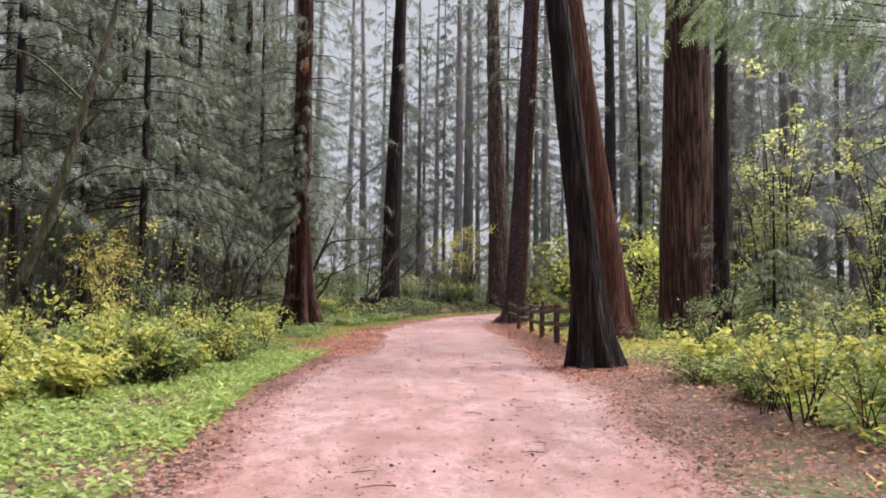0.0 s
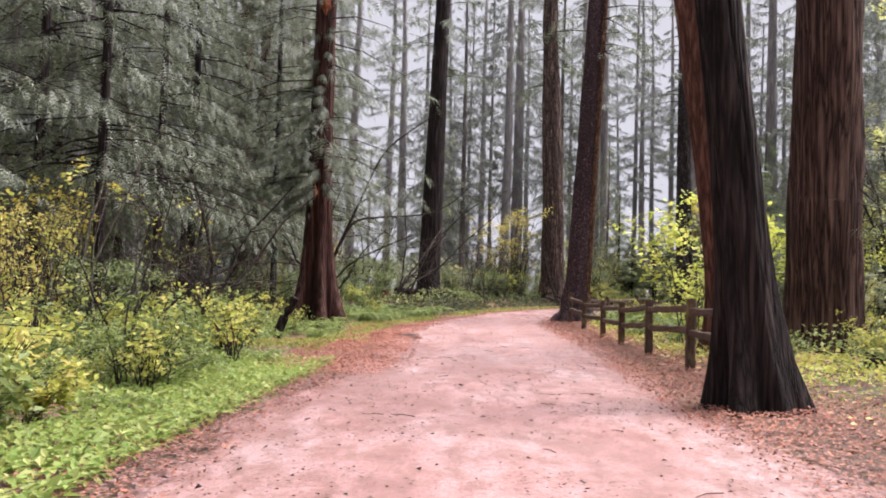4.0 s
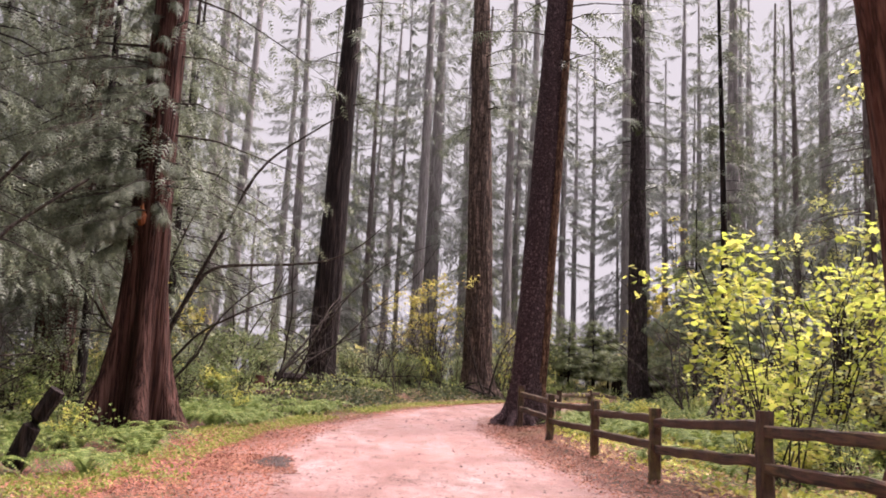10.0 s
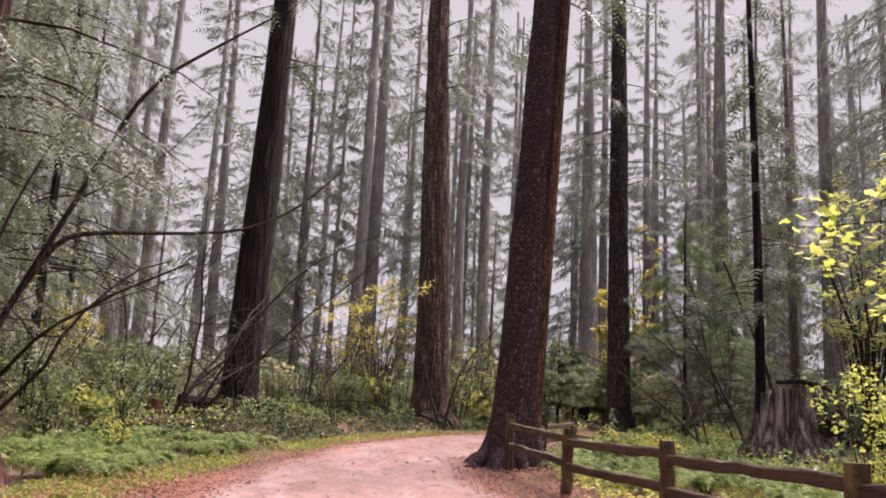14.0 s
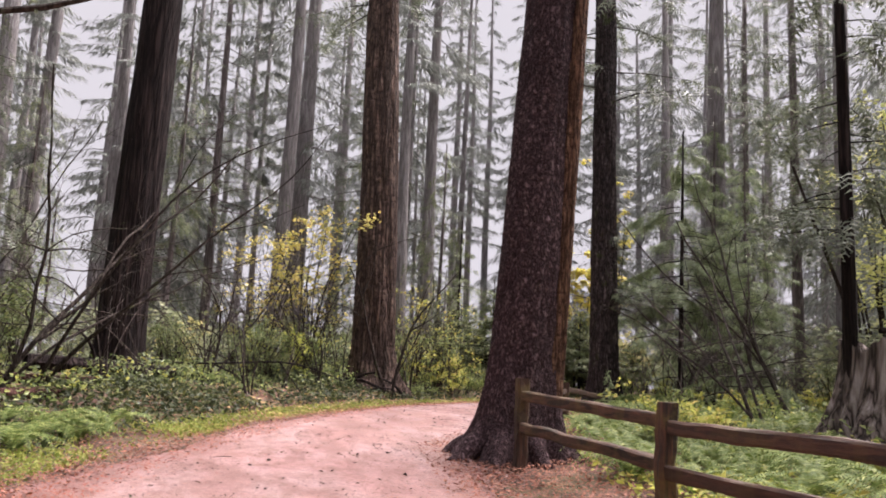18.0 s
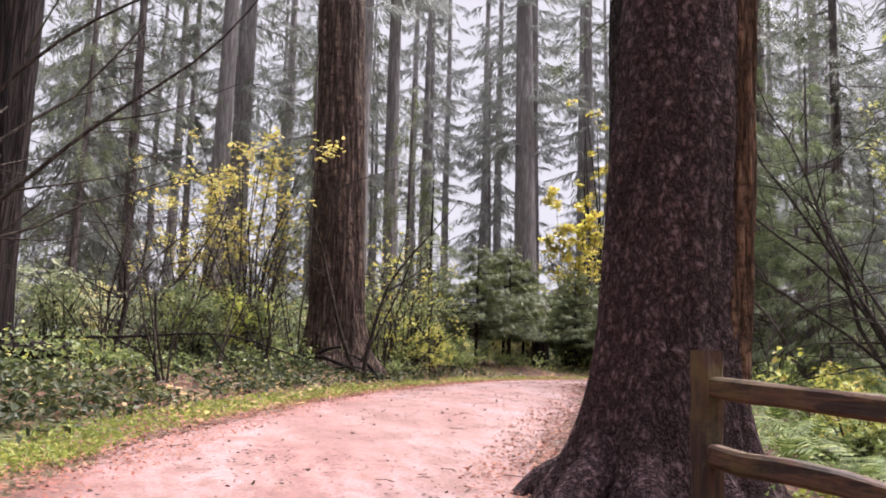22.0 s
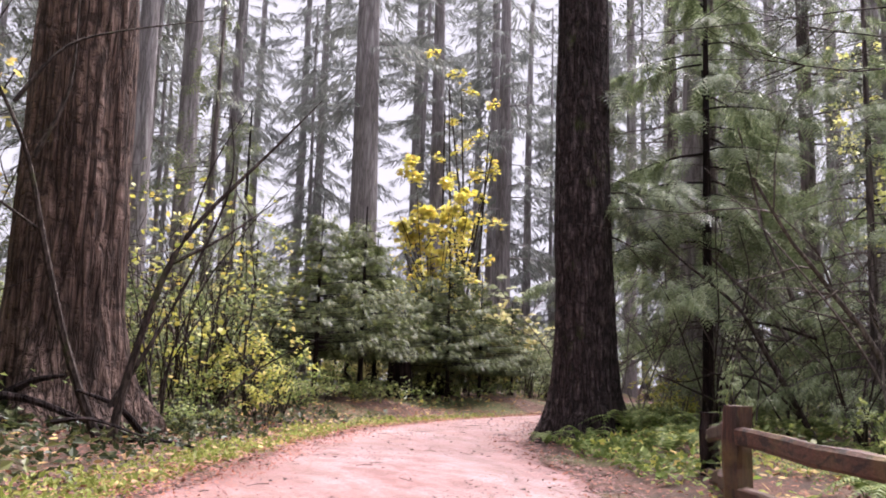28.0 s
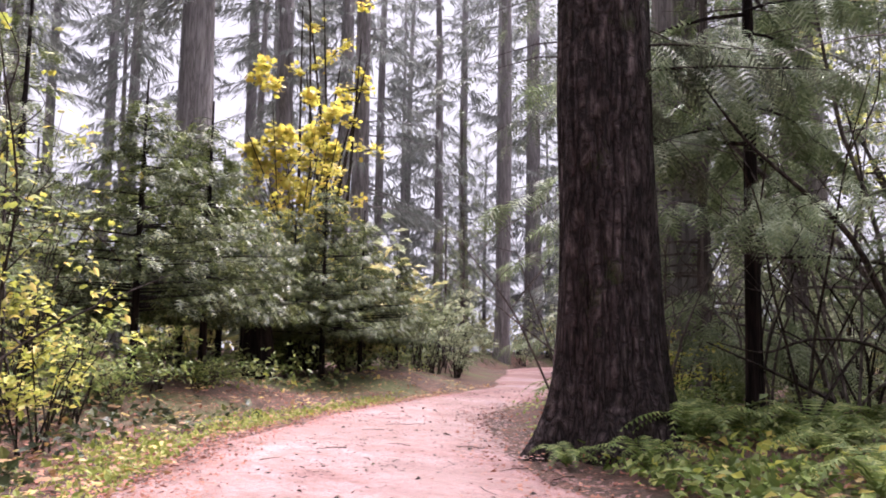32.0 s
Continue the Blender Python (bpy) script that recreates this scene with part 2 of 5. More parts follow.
# Far needles, lightened in colour to stand in for mist.
FAR_LEAF = leaf_mat("mist_paled_needles", (0.12, 0.132, 0.112), (0.2, 0.212, 0.185), (0.29, 0.3, 0.27), 0.42, 0.7)
DEEP_LEAF = leaf_mat("deep_green_cedar_sprays", (0.038, 0.054, 0.018), (0.09, 0.112, 0.037), (0.25, 0.265, 0.105), 0.4, 0.42, 0.3)
FAN_LEAF = leaf_mat("pale_cedar_fans", (0.1, 0.135, 0.062), (0.22, 0.275, 0.13), (0.45, 0.5, 0.31), 0.46, 0.4, 0.35)
MID_LEAF = leaf_mat("green_cedar_sprays", (0.056, 0.076, 0.03), (0.122, 0.147, 0.06), (0.28, 0.3, 0.15), 0.4, 0.45, 0.3)
# Leaves of far bushes: the haze over them is put into these colours.
MIST_LEAF = leaf_mat("mist_paled_shrub_leaves", (0.19, 0.22, 0.14), (0.31, 0.34, 0.2), (0.45, 0.46, 0.28), 0.45, 0.6)
MIST_GOLD = leaf_mat("mist_paled_yellow_leaves", (0.36, 0.36, 0.16), (0.52, 0.48, 0.2), (0.6, 0.48, 0.24), 0.5, 0.6)
SALAL = leaf_mat("shrub_leaves", (0.1, 0.145, 0.04), (0.23, 0.28, 0.085), (0.42, 0.44, 0.15), 0.45, 0.42)
BERRY = leaf_mat("yellowing_shrub_leaves", (0.28, 0.31, 0.06), (0.5, 0.5, 0.11), (0.58, 0.44, 0.16), 0.5, 0.5)
MAPLE = leaf_mat("yellow_green_maple_leaves", (0.27, 0.33, 0.05), (0.47, 0.5, 0.1), (0.64, 0.57, 0.16), 0.6, 0.5)
PALE_MAPLE = leaf_mat("pale_yellow_green_leaves", (0.4, 0.44, 0.14), (0.56, 0.56, 0.2), (0.66, 0.6, 0.26), 0.6, 0.5)
GOLD = leaf_mat("golden_maple_leaves", (0.42, 0.4, 0.07), (0.62, 0.54, 0.1), (0.62, 0.42, 0.09), 0.5, 0.5)
SOFT_GOLD = leaf_mat("soft_gold_maple_leaves", (0.36, 0.36, 0.1), (0.56, 0.48, 0.14), (0.55, 0.38, 0.12), 0.5, 0.5)
THIN_GOLD = leaf_mat("sparse_maple_leaves", (0.22, 0.26, 0.06), (0.42, 0.4, 0.08), (0.5, 0.36, 0.09), 0.5, 0.5)
HUCK = leaf_mat("small_evergreen_leaves", (0.08, 0.115, 0.04), (0.18, 0.22, 0.085), (0.36, 0.38, 0.16), 0.45, 0.38)
TAN = leaf_mat("fallen_tan_leaves", (0.26, 0.14, 0.07), (0.42, 0.27, 0.12), (0.55, 0.42, 0.1), 0.2, 0.6)
FERN = leaf_mat("fern_fronds", (0.066, 0.1, 0.024), (0.145, 0.195, 0.05), (0.31, 0.34, 0.115), 0.4, 0.5, 0.2)
CLOVER = leaf_mat("low_green_herbs", (0.15, 0.23, 0.045), (0.285, 0.36, 0.09), (0.45, 0.46, 0.16), 0.5, 0.5)
BRAMBLE = leaf_mat("dark_bramble_leaves", (0.02, 0.028, 0.011), (0.048, 0.062, 0.024), (0.17, 0.18, 0.06), 0.35, 0.45, 0.3)
VERGE = leaf_mat("yellow_green_moss", (0.14, 0.175, 0.035), (0.26, 0.305, 0.07), (0.44, 0.42, 0.13), 0.45, 0.5, 0.2)
LITTER = leaf_mat("fallen_leaves", (0.13, 0.045, 0.03), (0.27, 0.098, 0.062), (0.4, 0.19, 0.11), 0.1, 0.7)
RUST = leaf_mat("fallen_cedar_sprays", (0.22, 0.07, 0.045), (0.42, 0.14, 0.09), (0.52, 0.24, 0.15), 0.1, 0.7)
PATH_M, FLOOR_M = path_mat(), floor_mat()
MUD = bark_mat("wet_mud", (0.02, 0.014, 0.013), (0.055, 0.04, 0.037), (0.12, 0.085, 0.08), 9, 1.0, 0.03)
RAIL = wood_mat("weathered_rail_wood", (0.022, 0.011, 0.007), (0.15, 0.072, 0.042), 0.5, (38, 3.5, 38))
POST = wood_mat("weathered_post_wood", (0.022, 0.011, 0.007), (0.14, 0.062, 0.034), 0.85, (38, 38, 3.5))


# ---- mesh tools ----
rng = np.random.default_rng(7)


def mesh_np(name, v, f, mat, smooth=False):
    """A mesh from arrays of points and of triangles or quads."""
    me = bpy.data.meshes.new(name)
    f = np.asarray(f, np.int32)
    k = f.shape[1]
    me.vertices.add(len(v))
    me.vertices.foreach_set("co", np.asarray(v, np.float32).ravel())
    me.loops.add(f.size)
    me.loops.foreach_set("vertex_index", f.ravel())
    me.polygons.add(len(f))
    me.polygons.foreach_set("loop_start", np.arange(len(f), dtype=np.int32) * k)
    me.polygons.foreach_set("use_smooth", np.full(len(f), smooth))
    me.update()
    me.materials.append(mat)
    return me


def mesh_two(name, first, mat_one, second, mat_two):
    """One mesh of two sets of triangles, each with its material."""
    v, f = join([first, second])
    me = mesh_np(name, v, f, mat_one)
    me.materials.append(mat_two)
    me.polygons.foreach_set("material_index", np.repeat([0, 1], [len(first[1]), len(second[1])]).astype(np.int32))
    return me


def part(name, me, parent, label=""):
    ob = new(name, me)
    ob.parent = parent
    return tagged(ob, label)


def join(pieces):
    vs, fs, at = [], [], 0
    for v, f in pieces:
        vs.append(v)
        fs.append(np.asarray(f) + at)
        at += len(v)
    return np.concatenate(vs), np.concatenate(fs)


def unit(a):
    return a / np.maximum(np.linalg.norm(a, axis=-1, keepdims=True), 1e-9)


def strew(shape, at, along, up, size):
    """Copies of one small shape (x along, y across, z up) at many places, as one set of points and triangles."""
    v, f = shape
    x = unit(along)
    y = unit(np.cross(up, x))
    z = np.cross(x, y)
    out = at[:, None] + size[:, None, None] * (v[None, :, :1] * x[:, None] + v[None, :, 1:2] * y[:, None] + v[None, :, 2:3] * z[:, None])
    return out.reshape(-1, 3), (f[None] + (np.arange(len(at)) * len(v))[:, None, None]).reshape(-1, f.shape[1])


def spray_shape(pairs, width=0.36, droop=0.22, rib=True, slim=1.0):
    """A flat frond: a thin midrib with narrow side leaves, bending down to its tip."""
    v, f = [], []
    g = np.random.default_rng(pairs)
    for i in range(pairs):
        s = (i + 0.4) / pairs
        w = width * math.sin(math.pi * (0.18 + 0.78 * s)) * (1.12 - 0.5 * s) * g.uniform(0.65, 1.25)
        step = 0.95 / pairs
        for side in (-1, 1):
            k = len(v)
            tip = s + w * 0.75
            v += [(s - 0.12 * step * slim, 0, -droop * s * s), (s + 0.62 * step * slim, 0, -droop * (s + 0.05) ** 2), (tip, side * w, -droop * tip * tip - 0.05 * w)]
            f.append((k, k + 1, k + 2))
    if rib:
        k = len(v)
        v += [(0, -0.012, 0), (0, 0.012, 0), (1.02, 0, -droop)]
        f.append((k, k + 1, k + 2))
    return np.array(v, float), np.array(f)


def leaf_shape(fold=0.1):
    v = [(0, 0, 0), (0.45, -0.3, fold), (1, 0, -0.08), (0.45, 0.3, fold)]
    return np.array(v, float), np.array([(0, 1, 2), (0, 2, 3)])


def maple_shape():
    pts = [(0.0, 0.0), (0.25, 0.42), (0.42, 0.22), (0.72, 0.36), (1.0, 0.0), (0.72, -0.36), (0.42, -0.22), (0.25, -0.42), (0.0, 0.0)]
    v = [(0.35, 0, 0.03)] + [(x, y, -0.18 * y * y - 0.05 * x) for x, y in pts]
    return np.array(v, float), np.array([(0, i, i + 1) for i in range(1, len(pts))])


SPRAY, SPRAY_FINE = spray_shape(5, 0.28, 0.4, False, 0.7), spray_shape(8, 0.33, 0.42, False, 0.85)
HEDGE_SPRAY = spray_shape(4, 0.36, 0.3, False, 1.1)
TUFT = np.array([(0, -0.075, 0), (0, 0.075, 0), (1, 0, -0.2)], float), np.array([(0, 1, 2)])
LEAF, MAPLE_LEAF = leaf_shape(), maple_shape()
CRUMB = np.array([(0, 0, 0), (0.6, -0.34, 0.06), (0.75, 0.3, -0.03)], float), np.array([(0, 1, 2)])


def tube(points, radii, sides=6):
    """A closed tapering tube along points."""
    p = np.asarray(points, float)
    t = unit(np.gradient(p, axis=0))
    a = unit(np.cross(t, np.where(np.abs(t[:, 2:]) > 0.9, (1.0, 0.0, 0.0), (0.0, 0.0, 1.0))))
    b = np.cross(t, a)
    ang = np.linspace(0, 2 * math.pi, sides, endpoint=False)
    ring = np.cos(ang)[None, :, None] * a[:, None] + np.sin(ang)[None, :, None] * b[:, None]
    v = (p[:, None] + ring * np.asarray(radii, float)[:, None, None]).reshape(-1, 3)
    n = len(p)
    i, j = np.meshgrid(np.arange(n - 1), np.arange(sides), indexing="ij")
    q = np.stack([i * sides + j, i * sides + (j + 1) % sides, (i + 1) * sides + (j + 1) % sides, (i + 1) * sides + j], -1).reshape(-1, 4)
    f = np.concatenate([q[:, (0, 1, 2)], q[:, (0, 2, 3)]])
    cap = np.array([((n - 1) * sides + k, (n - 1) * sides + k + 1, (n - 1) * sides) for k in range(1, sides - 1)])
    return v, np.concatenate([f, cap])


# ---- the lie of the land ----
LEFT_Y = [-30, 0, 5.7, 12.4, 22, 27, 31, 35.7, 41, 46, 47.6, 53, 57.9, 59.8, 63.6, 73.4, 76, 78, 140]
LEFT_X = [-2.0, -1.9, -2.0, -2.7, -2.8, -3.1, -3.6, -3.3, -1.8, 0.1, 1.0, 4.5, 8.4, 11.2, 18.6, 30.1, 46, 62, 500]
RIGHT_Y = [-30, 0, 6.3, 12, 17, 25.3, 35.5, 38, 42.2, 47.5, 51.4, 54.2, 55.6, 58.8, 61.4, 70, 72.6, 74.6, 136]
RIGHT_X = [2.2, 2.1, 2.1, 2.5, 2.3, 2.5, 2.3, 2.2, 2.7, 5.6, 7.9, 9.2, 10.2, 13.4, 18.4, 29.5, 46, 62, 500]


def left_edge(y):
    return np.interp(y, LEFT_Y, LEFT_X)


def right_edge(y):
    return np.interp(y, RIGHT_Y, RIGHT_X)


def ease(a, b, v):
    u = np.clip((v - a) / (b - a), 0, 1)
    return u * u * (3 - 2 * u)


def off_path(x, y):
    """How far a place lies outside the path; below 0 on it."""
    return np.maximum(left_edge(y) - x, x - right_edge(y))


def base_height(x, y):
    out = off_path(x, y)
    rise = 0.5 * ease(32, 54, y) + 0.12 * ease(0.3, 2.5, out) * np.where(x < left_edge(y), 0.15 + 0.85 * ease(38, 46, y), 1.0)
    left = ease(0.5, 5, left_edge(y) - x) * (0.32 * ease(40, 50, y) - 0.1 * ease(22, 30, y) * (1 - ease(38, 44, y)))
    humps = 0.10 * np.sin(0.55 * x + 1.3) * np.sin(0.47 * y + 0.4) + 0.06 * np.sin(1.3 * x - 0.7 * y)
    return rise + left + humps * ease(0.4, 3.0, out)


def gz(x, y):
    return float(base_height(np.float64(x), np.float64(y)))


# ---- ground and path ----
def build_ground():
    near = np.arange(-36, 64.01, 0.6)
    ys = np.arange(-30, 110.01, 0.6)
    xs = np.concatenate([[-1500, -400, -120, -70, -50], near, [80, 110, 160, 400, 1500]])
    ys = np.concatenate([[-1500, -400, -120, -60, -40], ys, [125, 160, 250, 500, 1500]])
    gx, gy = np.meshgrid(xs, ys)
    z = base_height(gx, gy) - 0.03
    v = np.stack([gx, gy, z], -1).reshape(-1, 3)
    w, h = len(xs), len(ys)
    i, j = np.meshgrid(np.arange(h - 1), np.arange(w - 1), indexing="ij")
    k = (i * w + j).ravel()
    ob = new("ground", mesh_np("ground", v, np.stack([k, k + 1, k + w + 1, k + w], -1), FLOOR_M, True))
    tagged(ob, "brown forest floor of soil, needles and moss", "ground", kind="structure")


def build_path():
    ys = np.concatenate([np.arange(-28, 70, 0.35), np.arange(70, 82, 0.1)])
    l = left_edge(ys) + 0.12 * np.sin(ys * 1.1) + 0.06 * np.sin(ys * 2.9 + 1) + rng.normal(0, 0.02, len(ys))
    r = right_edge(ys) + 0.12 * np.sin(ys * 0.9 + 2) + 0.06 * np.sin(ys * 2.6) + rng.normal(0, 0.02, len(ys))
    across = np.linspace(0, 1, 15)
    x = l[:, None] + (r - l)[:, None] * across
    y = np.repeat(ys[:, None], 15, 1)
    z = base_height(x, y) + 0.012 + 0.03 * np.sin(math.pi * across) ** 0.7 - 0.045 * np.isin(np.arange(15), (0, 14)) + 0.006 * np.sin(3 * x + 2 * y)
    v = np.stack([x, y, z], -1).reshape(-1, 3)
    i, j = np.meshgrid(np.arange(len(ys) - 1), np.arange(14), indexing="ij")
    k = (i * 15 + j).ravel()
    ob = new("path", mesh_np("path", v, np.stack([k, k + 1, k + 16, k + 15], -1), PATH_M, True))
    tagged(ob, "wide footpath of damp pinkish crushed gravel", "path", kind="structure")


build_ground()
build_path()


# ---- trees ----
def trunk_mesh(height, radius, lean=(0, 0), flare=0.6, roots=6, furrow=0.05, segs=48, rings=70, mat=None, bend=0.0, seed=0, grain=9.0, taper=0.8, flare_h=0.55):
    """A furrowed trunk that tapers, leans, and spreads into root buttresses. radius: at breast height; furrow: depth of its cracks in metres."""
    u = np.linspace(0, 1, rings)
    zz = -0.35 + (height + 0.35) * (0.3 * u + 0.7 * u**2.4)
    ang = np.linspace(0, 2 * math.pi, segs, endpoint=False)
    v = np.zeros((rings, segs, 3))
    lobes = np.cos(roots * ang + seed) * 0.5 + 0.5 * np.cos((roots - 2) * ang + 2.1 * seed)
    for i, z in enumerate(zz):
        r = radius * (1.03 - taper * max(z, 0) / height) ** 0.9
        fade = math.exp(-max(z, -0.1) / flare_h)
        prof = r * (1 + flare * fade * (0.7 + 0.65 * lobes))
        ridge = np.array([abs(noise.noise((grain * radius * math.cos(a) + seed, grain * radius * math.sin(a), z * grain * 0.07))) for a in ang]) if segs > 40 else np.abs(np.sin(grain * ang + z))
        lump = np.array([noise.noise((2 * math.cos(a) + seed, 2 * math.sin(a), z * 0.5)) for a in ang]) if segs > 40 else 0
        prof = prof - furrow * np.exp(-ridge / 0.1) + furrow * 0.8 * lump
        sway = bend * math.sin(z * 0.25 + seed)
        v[i, :, 0] = prof * np.cos(ang) + lean[0] * max(z, 0) + sway
        v[i, :, 1] = prof * np.sin(ang) + lean[1] * max(z, 0)
        v[i, :, 2] = z
    i, j = np.meshgrid(np.arange(rings - 1), np.arange(segs), indexing="ij")
    f = np.stack([i * segs + j, i * segs + (j + 1) % segs, (i + 1) * segs + (j + 1) % segs, (i + 1) * segs + j], -1).reshape(-1, 4)
    return mesh_np("trunk", v.reshape(-1, 3), f, mat, True)


def boughs(low, top, reach, count, sprays, size, r, droop=0.35, lean=(0, 0), shape=None, fine=None, trunk_r=0.3, side=None, thin=1.0, hang=0.0, wide=0.0):
    """Limbs round a stem with drooping sprays: (limb pieces, spray pieces). side: (angle, spread) of the limbs, if not all round; wide: how far the sprays spread to both sides of a limb."""
    limbs, at, along, up, sz = [], [], [], [], []
    for k in range(count):
        s = (k + r.random()) / count
        z = low + (top - low) * s**1.25
        a = r.uniform(0, 2 * math.pi) if side is None else side[0] + r.uniform(-side[1], side[1])
        length = reach * (1 - 0.84 * s**1.5) * r.uniform(0.65, 1.15)
        out = np.array([math.cos(a), math.sin(a), 0.0])
        q = np.linspace(0, 1, 7)
        rise = 0.12 * length * q - droop * length * q**1.8 + 0.1 * length * q**4
        p = np.array([lean[0] * z, lean[1] * z, z]) + out * (length * q)[:, None] + np.array([0, 0, 1.0]) * rise[:, None]
        p[:, :2] += r.normal(0, 0.03 * length, (7, 2)) * q[:, None]
        step, sides, fat = (1, 5, 0.55) if shape is SPRAY_FINE else (2, 3, 0.55)
        limbs.append(tube(p[::step], ((0.012 + 0.014 * length) * (1.02 - q) * thin * fat)[::step], sides))
        n = max(4, int(sprays * length / reach))
        d = r.uniform(0.15, 1.0, n) ** 0.8
        pos = np.stack([np.interp(d, q, p[:, i]) for i in range(3)], -1)
        sidev = np.cross(out, (0, 0, 1.0))
        sgn = r.choice([-1, 1], n)
        if wide:
            far_out = np.abs(r.normal(0, wide, n)) * length * (1.15 - 0.7 * d)
            pos = pos + sidev * (sgn * far_out)[:, None] - np.array([0, 0, 1.0]) * ((0.3 + hang) * far_out)[:, None]
        dirv = out * r.uniform(0.35, 0.9, n)[:, None] + sidev * (sgn * r.uniform(0.1, 0.75, n))[:, None] + np.array([0, 0, 1.0]) * r.uniform(-0.9 - hang, 0.05 - 0.6 * hang, n)[:, None]
        at.append(pos)
        along.append(dirv)
        up.append(np.array([0, 0, 1.0]) + r.normal(0, 0.35, (n, 3)))
        sz.append(size * r.uniform(0.6, 1.35, n) * (1.1 - 0.4 * d))
    return join(limbs), strew(shape or SPRAY, np.concatenate(at), np.concatenate(along), np.concatenate(up), np.concatenate(sz))


def tree(name, label, x, y, trunk, crown=None, group="", rot=0.0, leaf=None, bark=None, sink=0.0):
    root = new(name)
    root.location, root.rotation_euler = (x, y, gz(x, y) - sink), (0, 0, rot)
    tagged(root, label, "tree", group)
    part("trunk", trunk, root)
    for limbs, sprays in crown or ():
        part("crown", mesh_two("crown", limbs, bark or TWIG, sprays, leaf or CEDAR_LEAF), root)
    return root


def rr(seed):
    return np.random.default_rng(seed)


# big trees beside the path
tree("cedar_tree", "leaning red cedar with dark wet bark beside the path", 2.985, 16.71,
     trunk_mesh(22, 0.308, (-0.107, -0.019), 1.0, 6, 0.03, 112, 120, CEDAR_DARK, 0.02, 1.0, 9, 0.75, 0.95),
     [boughs(10, 21.5, 3.4, 36, 24, 0.6, rr(1), 0.4, (-0.107, -0.019))])
tree("cedar_tree", "leaning reddish cedar with stringy bark behind the fence", 5.09, 24.67,
     trunk_mesh(29, 0.46, (-0.157, -0.097), 1.0, 5, 0.035, 128, 130, CEDAR, 0.03, 2.3, 9, 0.8, 0.85),
     [boughs(12, 28, 3.6, 48, 24, 0.6, rr(2), 0.4, (-0.157, -0.097))])
tree("cedar_tree", "massive upright cedar with deeply furrowed brown bark", 7.76, 26.95,
     trunk_mesh(34, 0.876, (-0.009, -0.068), 0.3, 7, 0.06, 112, 100, FIR, 0.0, 3.1, 8),
     [boughs(14, 33, 4.4, 60, 24, 0.6, rr(3), 0.4, (-0.009, -0.068))])
tree("fir_tree", "slim dark fir trunk with short dead branch stubs", 7.25, 21.9,
     trunk_mesh(24, 0.22, (0.01, 0), 0.3, 5, 0.015, 48, 60, CEDAR_DARK, 0.02, 4.0, 9),
     [boughs(11.0, 23, 3.2, 44, 18, 0.55, rr(4), 0.35), boughs(1.2, 3.4, 1.5, 12, 14, 0.4, rr(41), 0.25)])
spruce = tree("spruce_tree", "big leaning spruce with flaky reddish bark at the bend", 3.31, 41.1,
     trunk_mesh(32, 0.505, (0.046, -0.002), 0.72, 7, 0.035, 128, 140, SPRUCE, 0.02, 5.2, 13),
     [boughs(11, 31, 3.8, 50, 24, 0.65, rr(5), 0.4, (0.046, -0.002))])
ridge = part("bark_ridge", trunk_mesh(26, 0.15, (0.046, -0.002), 0.5, 4, 0.03, 64, 90, OCHRE, 0.02, 5.2, 11, 0.75), spruce.children[0], "paler ochre ridge of bark along the trunk")
ridge.location = (0.34, -0.31, 0)
for way, reach, thick in ((3.35, 0.75, 0.19), (3.95, 0.6, 0.16), (2.6, 0.7, 0.17), (4.7, 0.5, 0.15), (5.5, 0.55, 0.16), (0.2, 0.6, 0.17)):
    run = [(0.48 + reach * f, 0.42 - 0.5 * f ** 0.7 + 0.03 * math.sin(9 * f + way)) for f in np.linspace(0, 1, 9)]
    part("root", mesh_np("root", *tube([(d * math.cos(way + 0.25 * (d - 0.5)), d * math.sin(way + 0.25 * (d - 0.5)), h) for d, h in run], [thick * (1.15 - 0.6 * f) for f in np.linspace(0, 1, 9)], 12), SPRUCE, True), spruce)
tree("fir_tree", "large old fir with deeply furrowed grey-brown bark", 3.4, 55.98,
     trunk_mesh(36, 0.69, (-0.019, 0.039), 0.55, 6, 0.08, 120, 120, FIR_OLD, 0.05, 6.4, 9),
     [boughs(13, 35, 4, 54, 24, 0.75, rr(6), 0.4, (-0.019, 0.039))])
tree("fir_tree", "dark fir trunk leaning slightly over the undergrowth", -3.715, 51.52,
     trunk_mesh(33, 0.597, (0.029, -0.017), 0.4, 6, 0.04, 96, 110, CEDAR_DARK, 0.02, 7.7, 9),
     [boughs(12, 32, 3.8, 50, 24, 0.7, rr(7), 0.4, (0.029, -0.017))])
big_cedar = tree("cedar_tree", "red cedar with buttressed base and drooping green sprays", -6.34, 34.92,
     trunk_mesh(29, 0.443, (0.02, -0.072), 1.9, 7, 0.035, 128, 130, CEDAR_WET_SHADE, 0.02, 8.6, 10, 0.75, 1.55),
     [boughs(5.0, 28, 4.2, 110, 74, 0.42, rr(8), 0.6, (0.02, -0.072), hang=0.45, wide=0.1), boughs(4.2, 10.5, 3.0, 50, 90, 0.32, rr(81), 0.5, (0.02, -0.072), SPRAY_FINE, side=(3.6, 1.8), hang=0.4)])
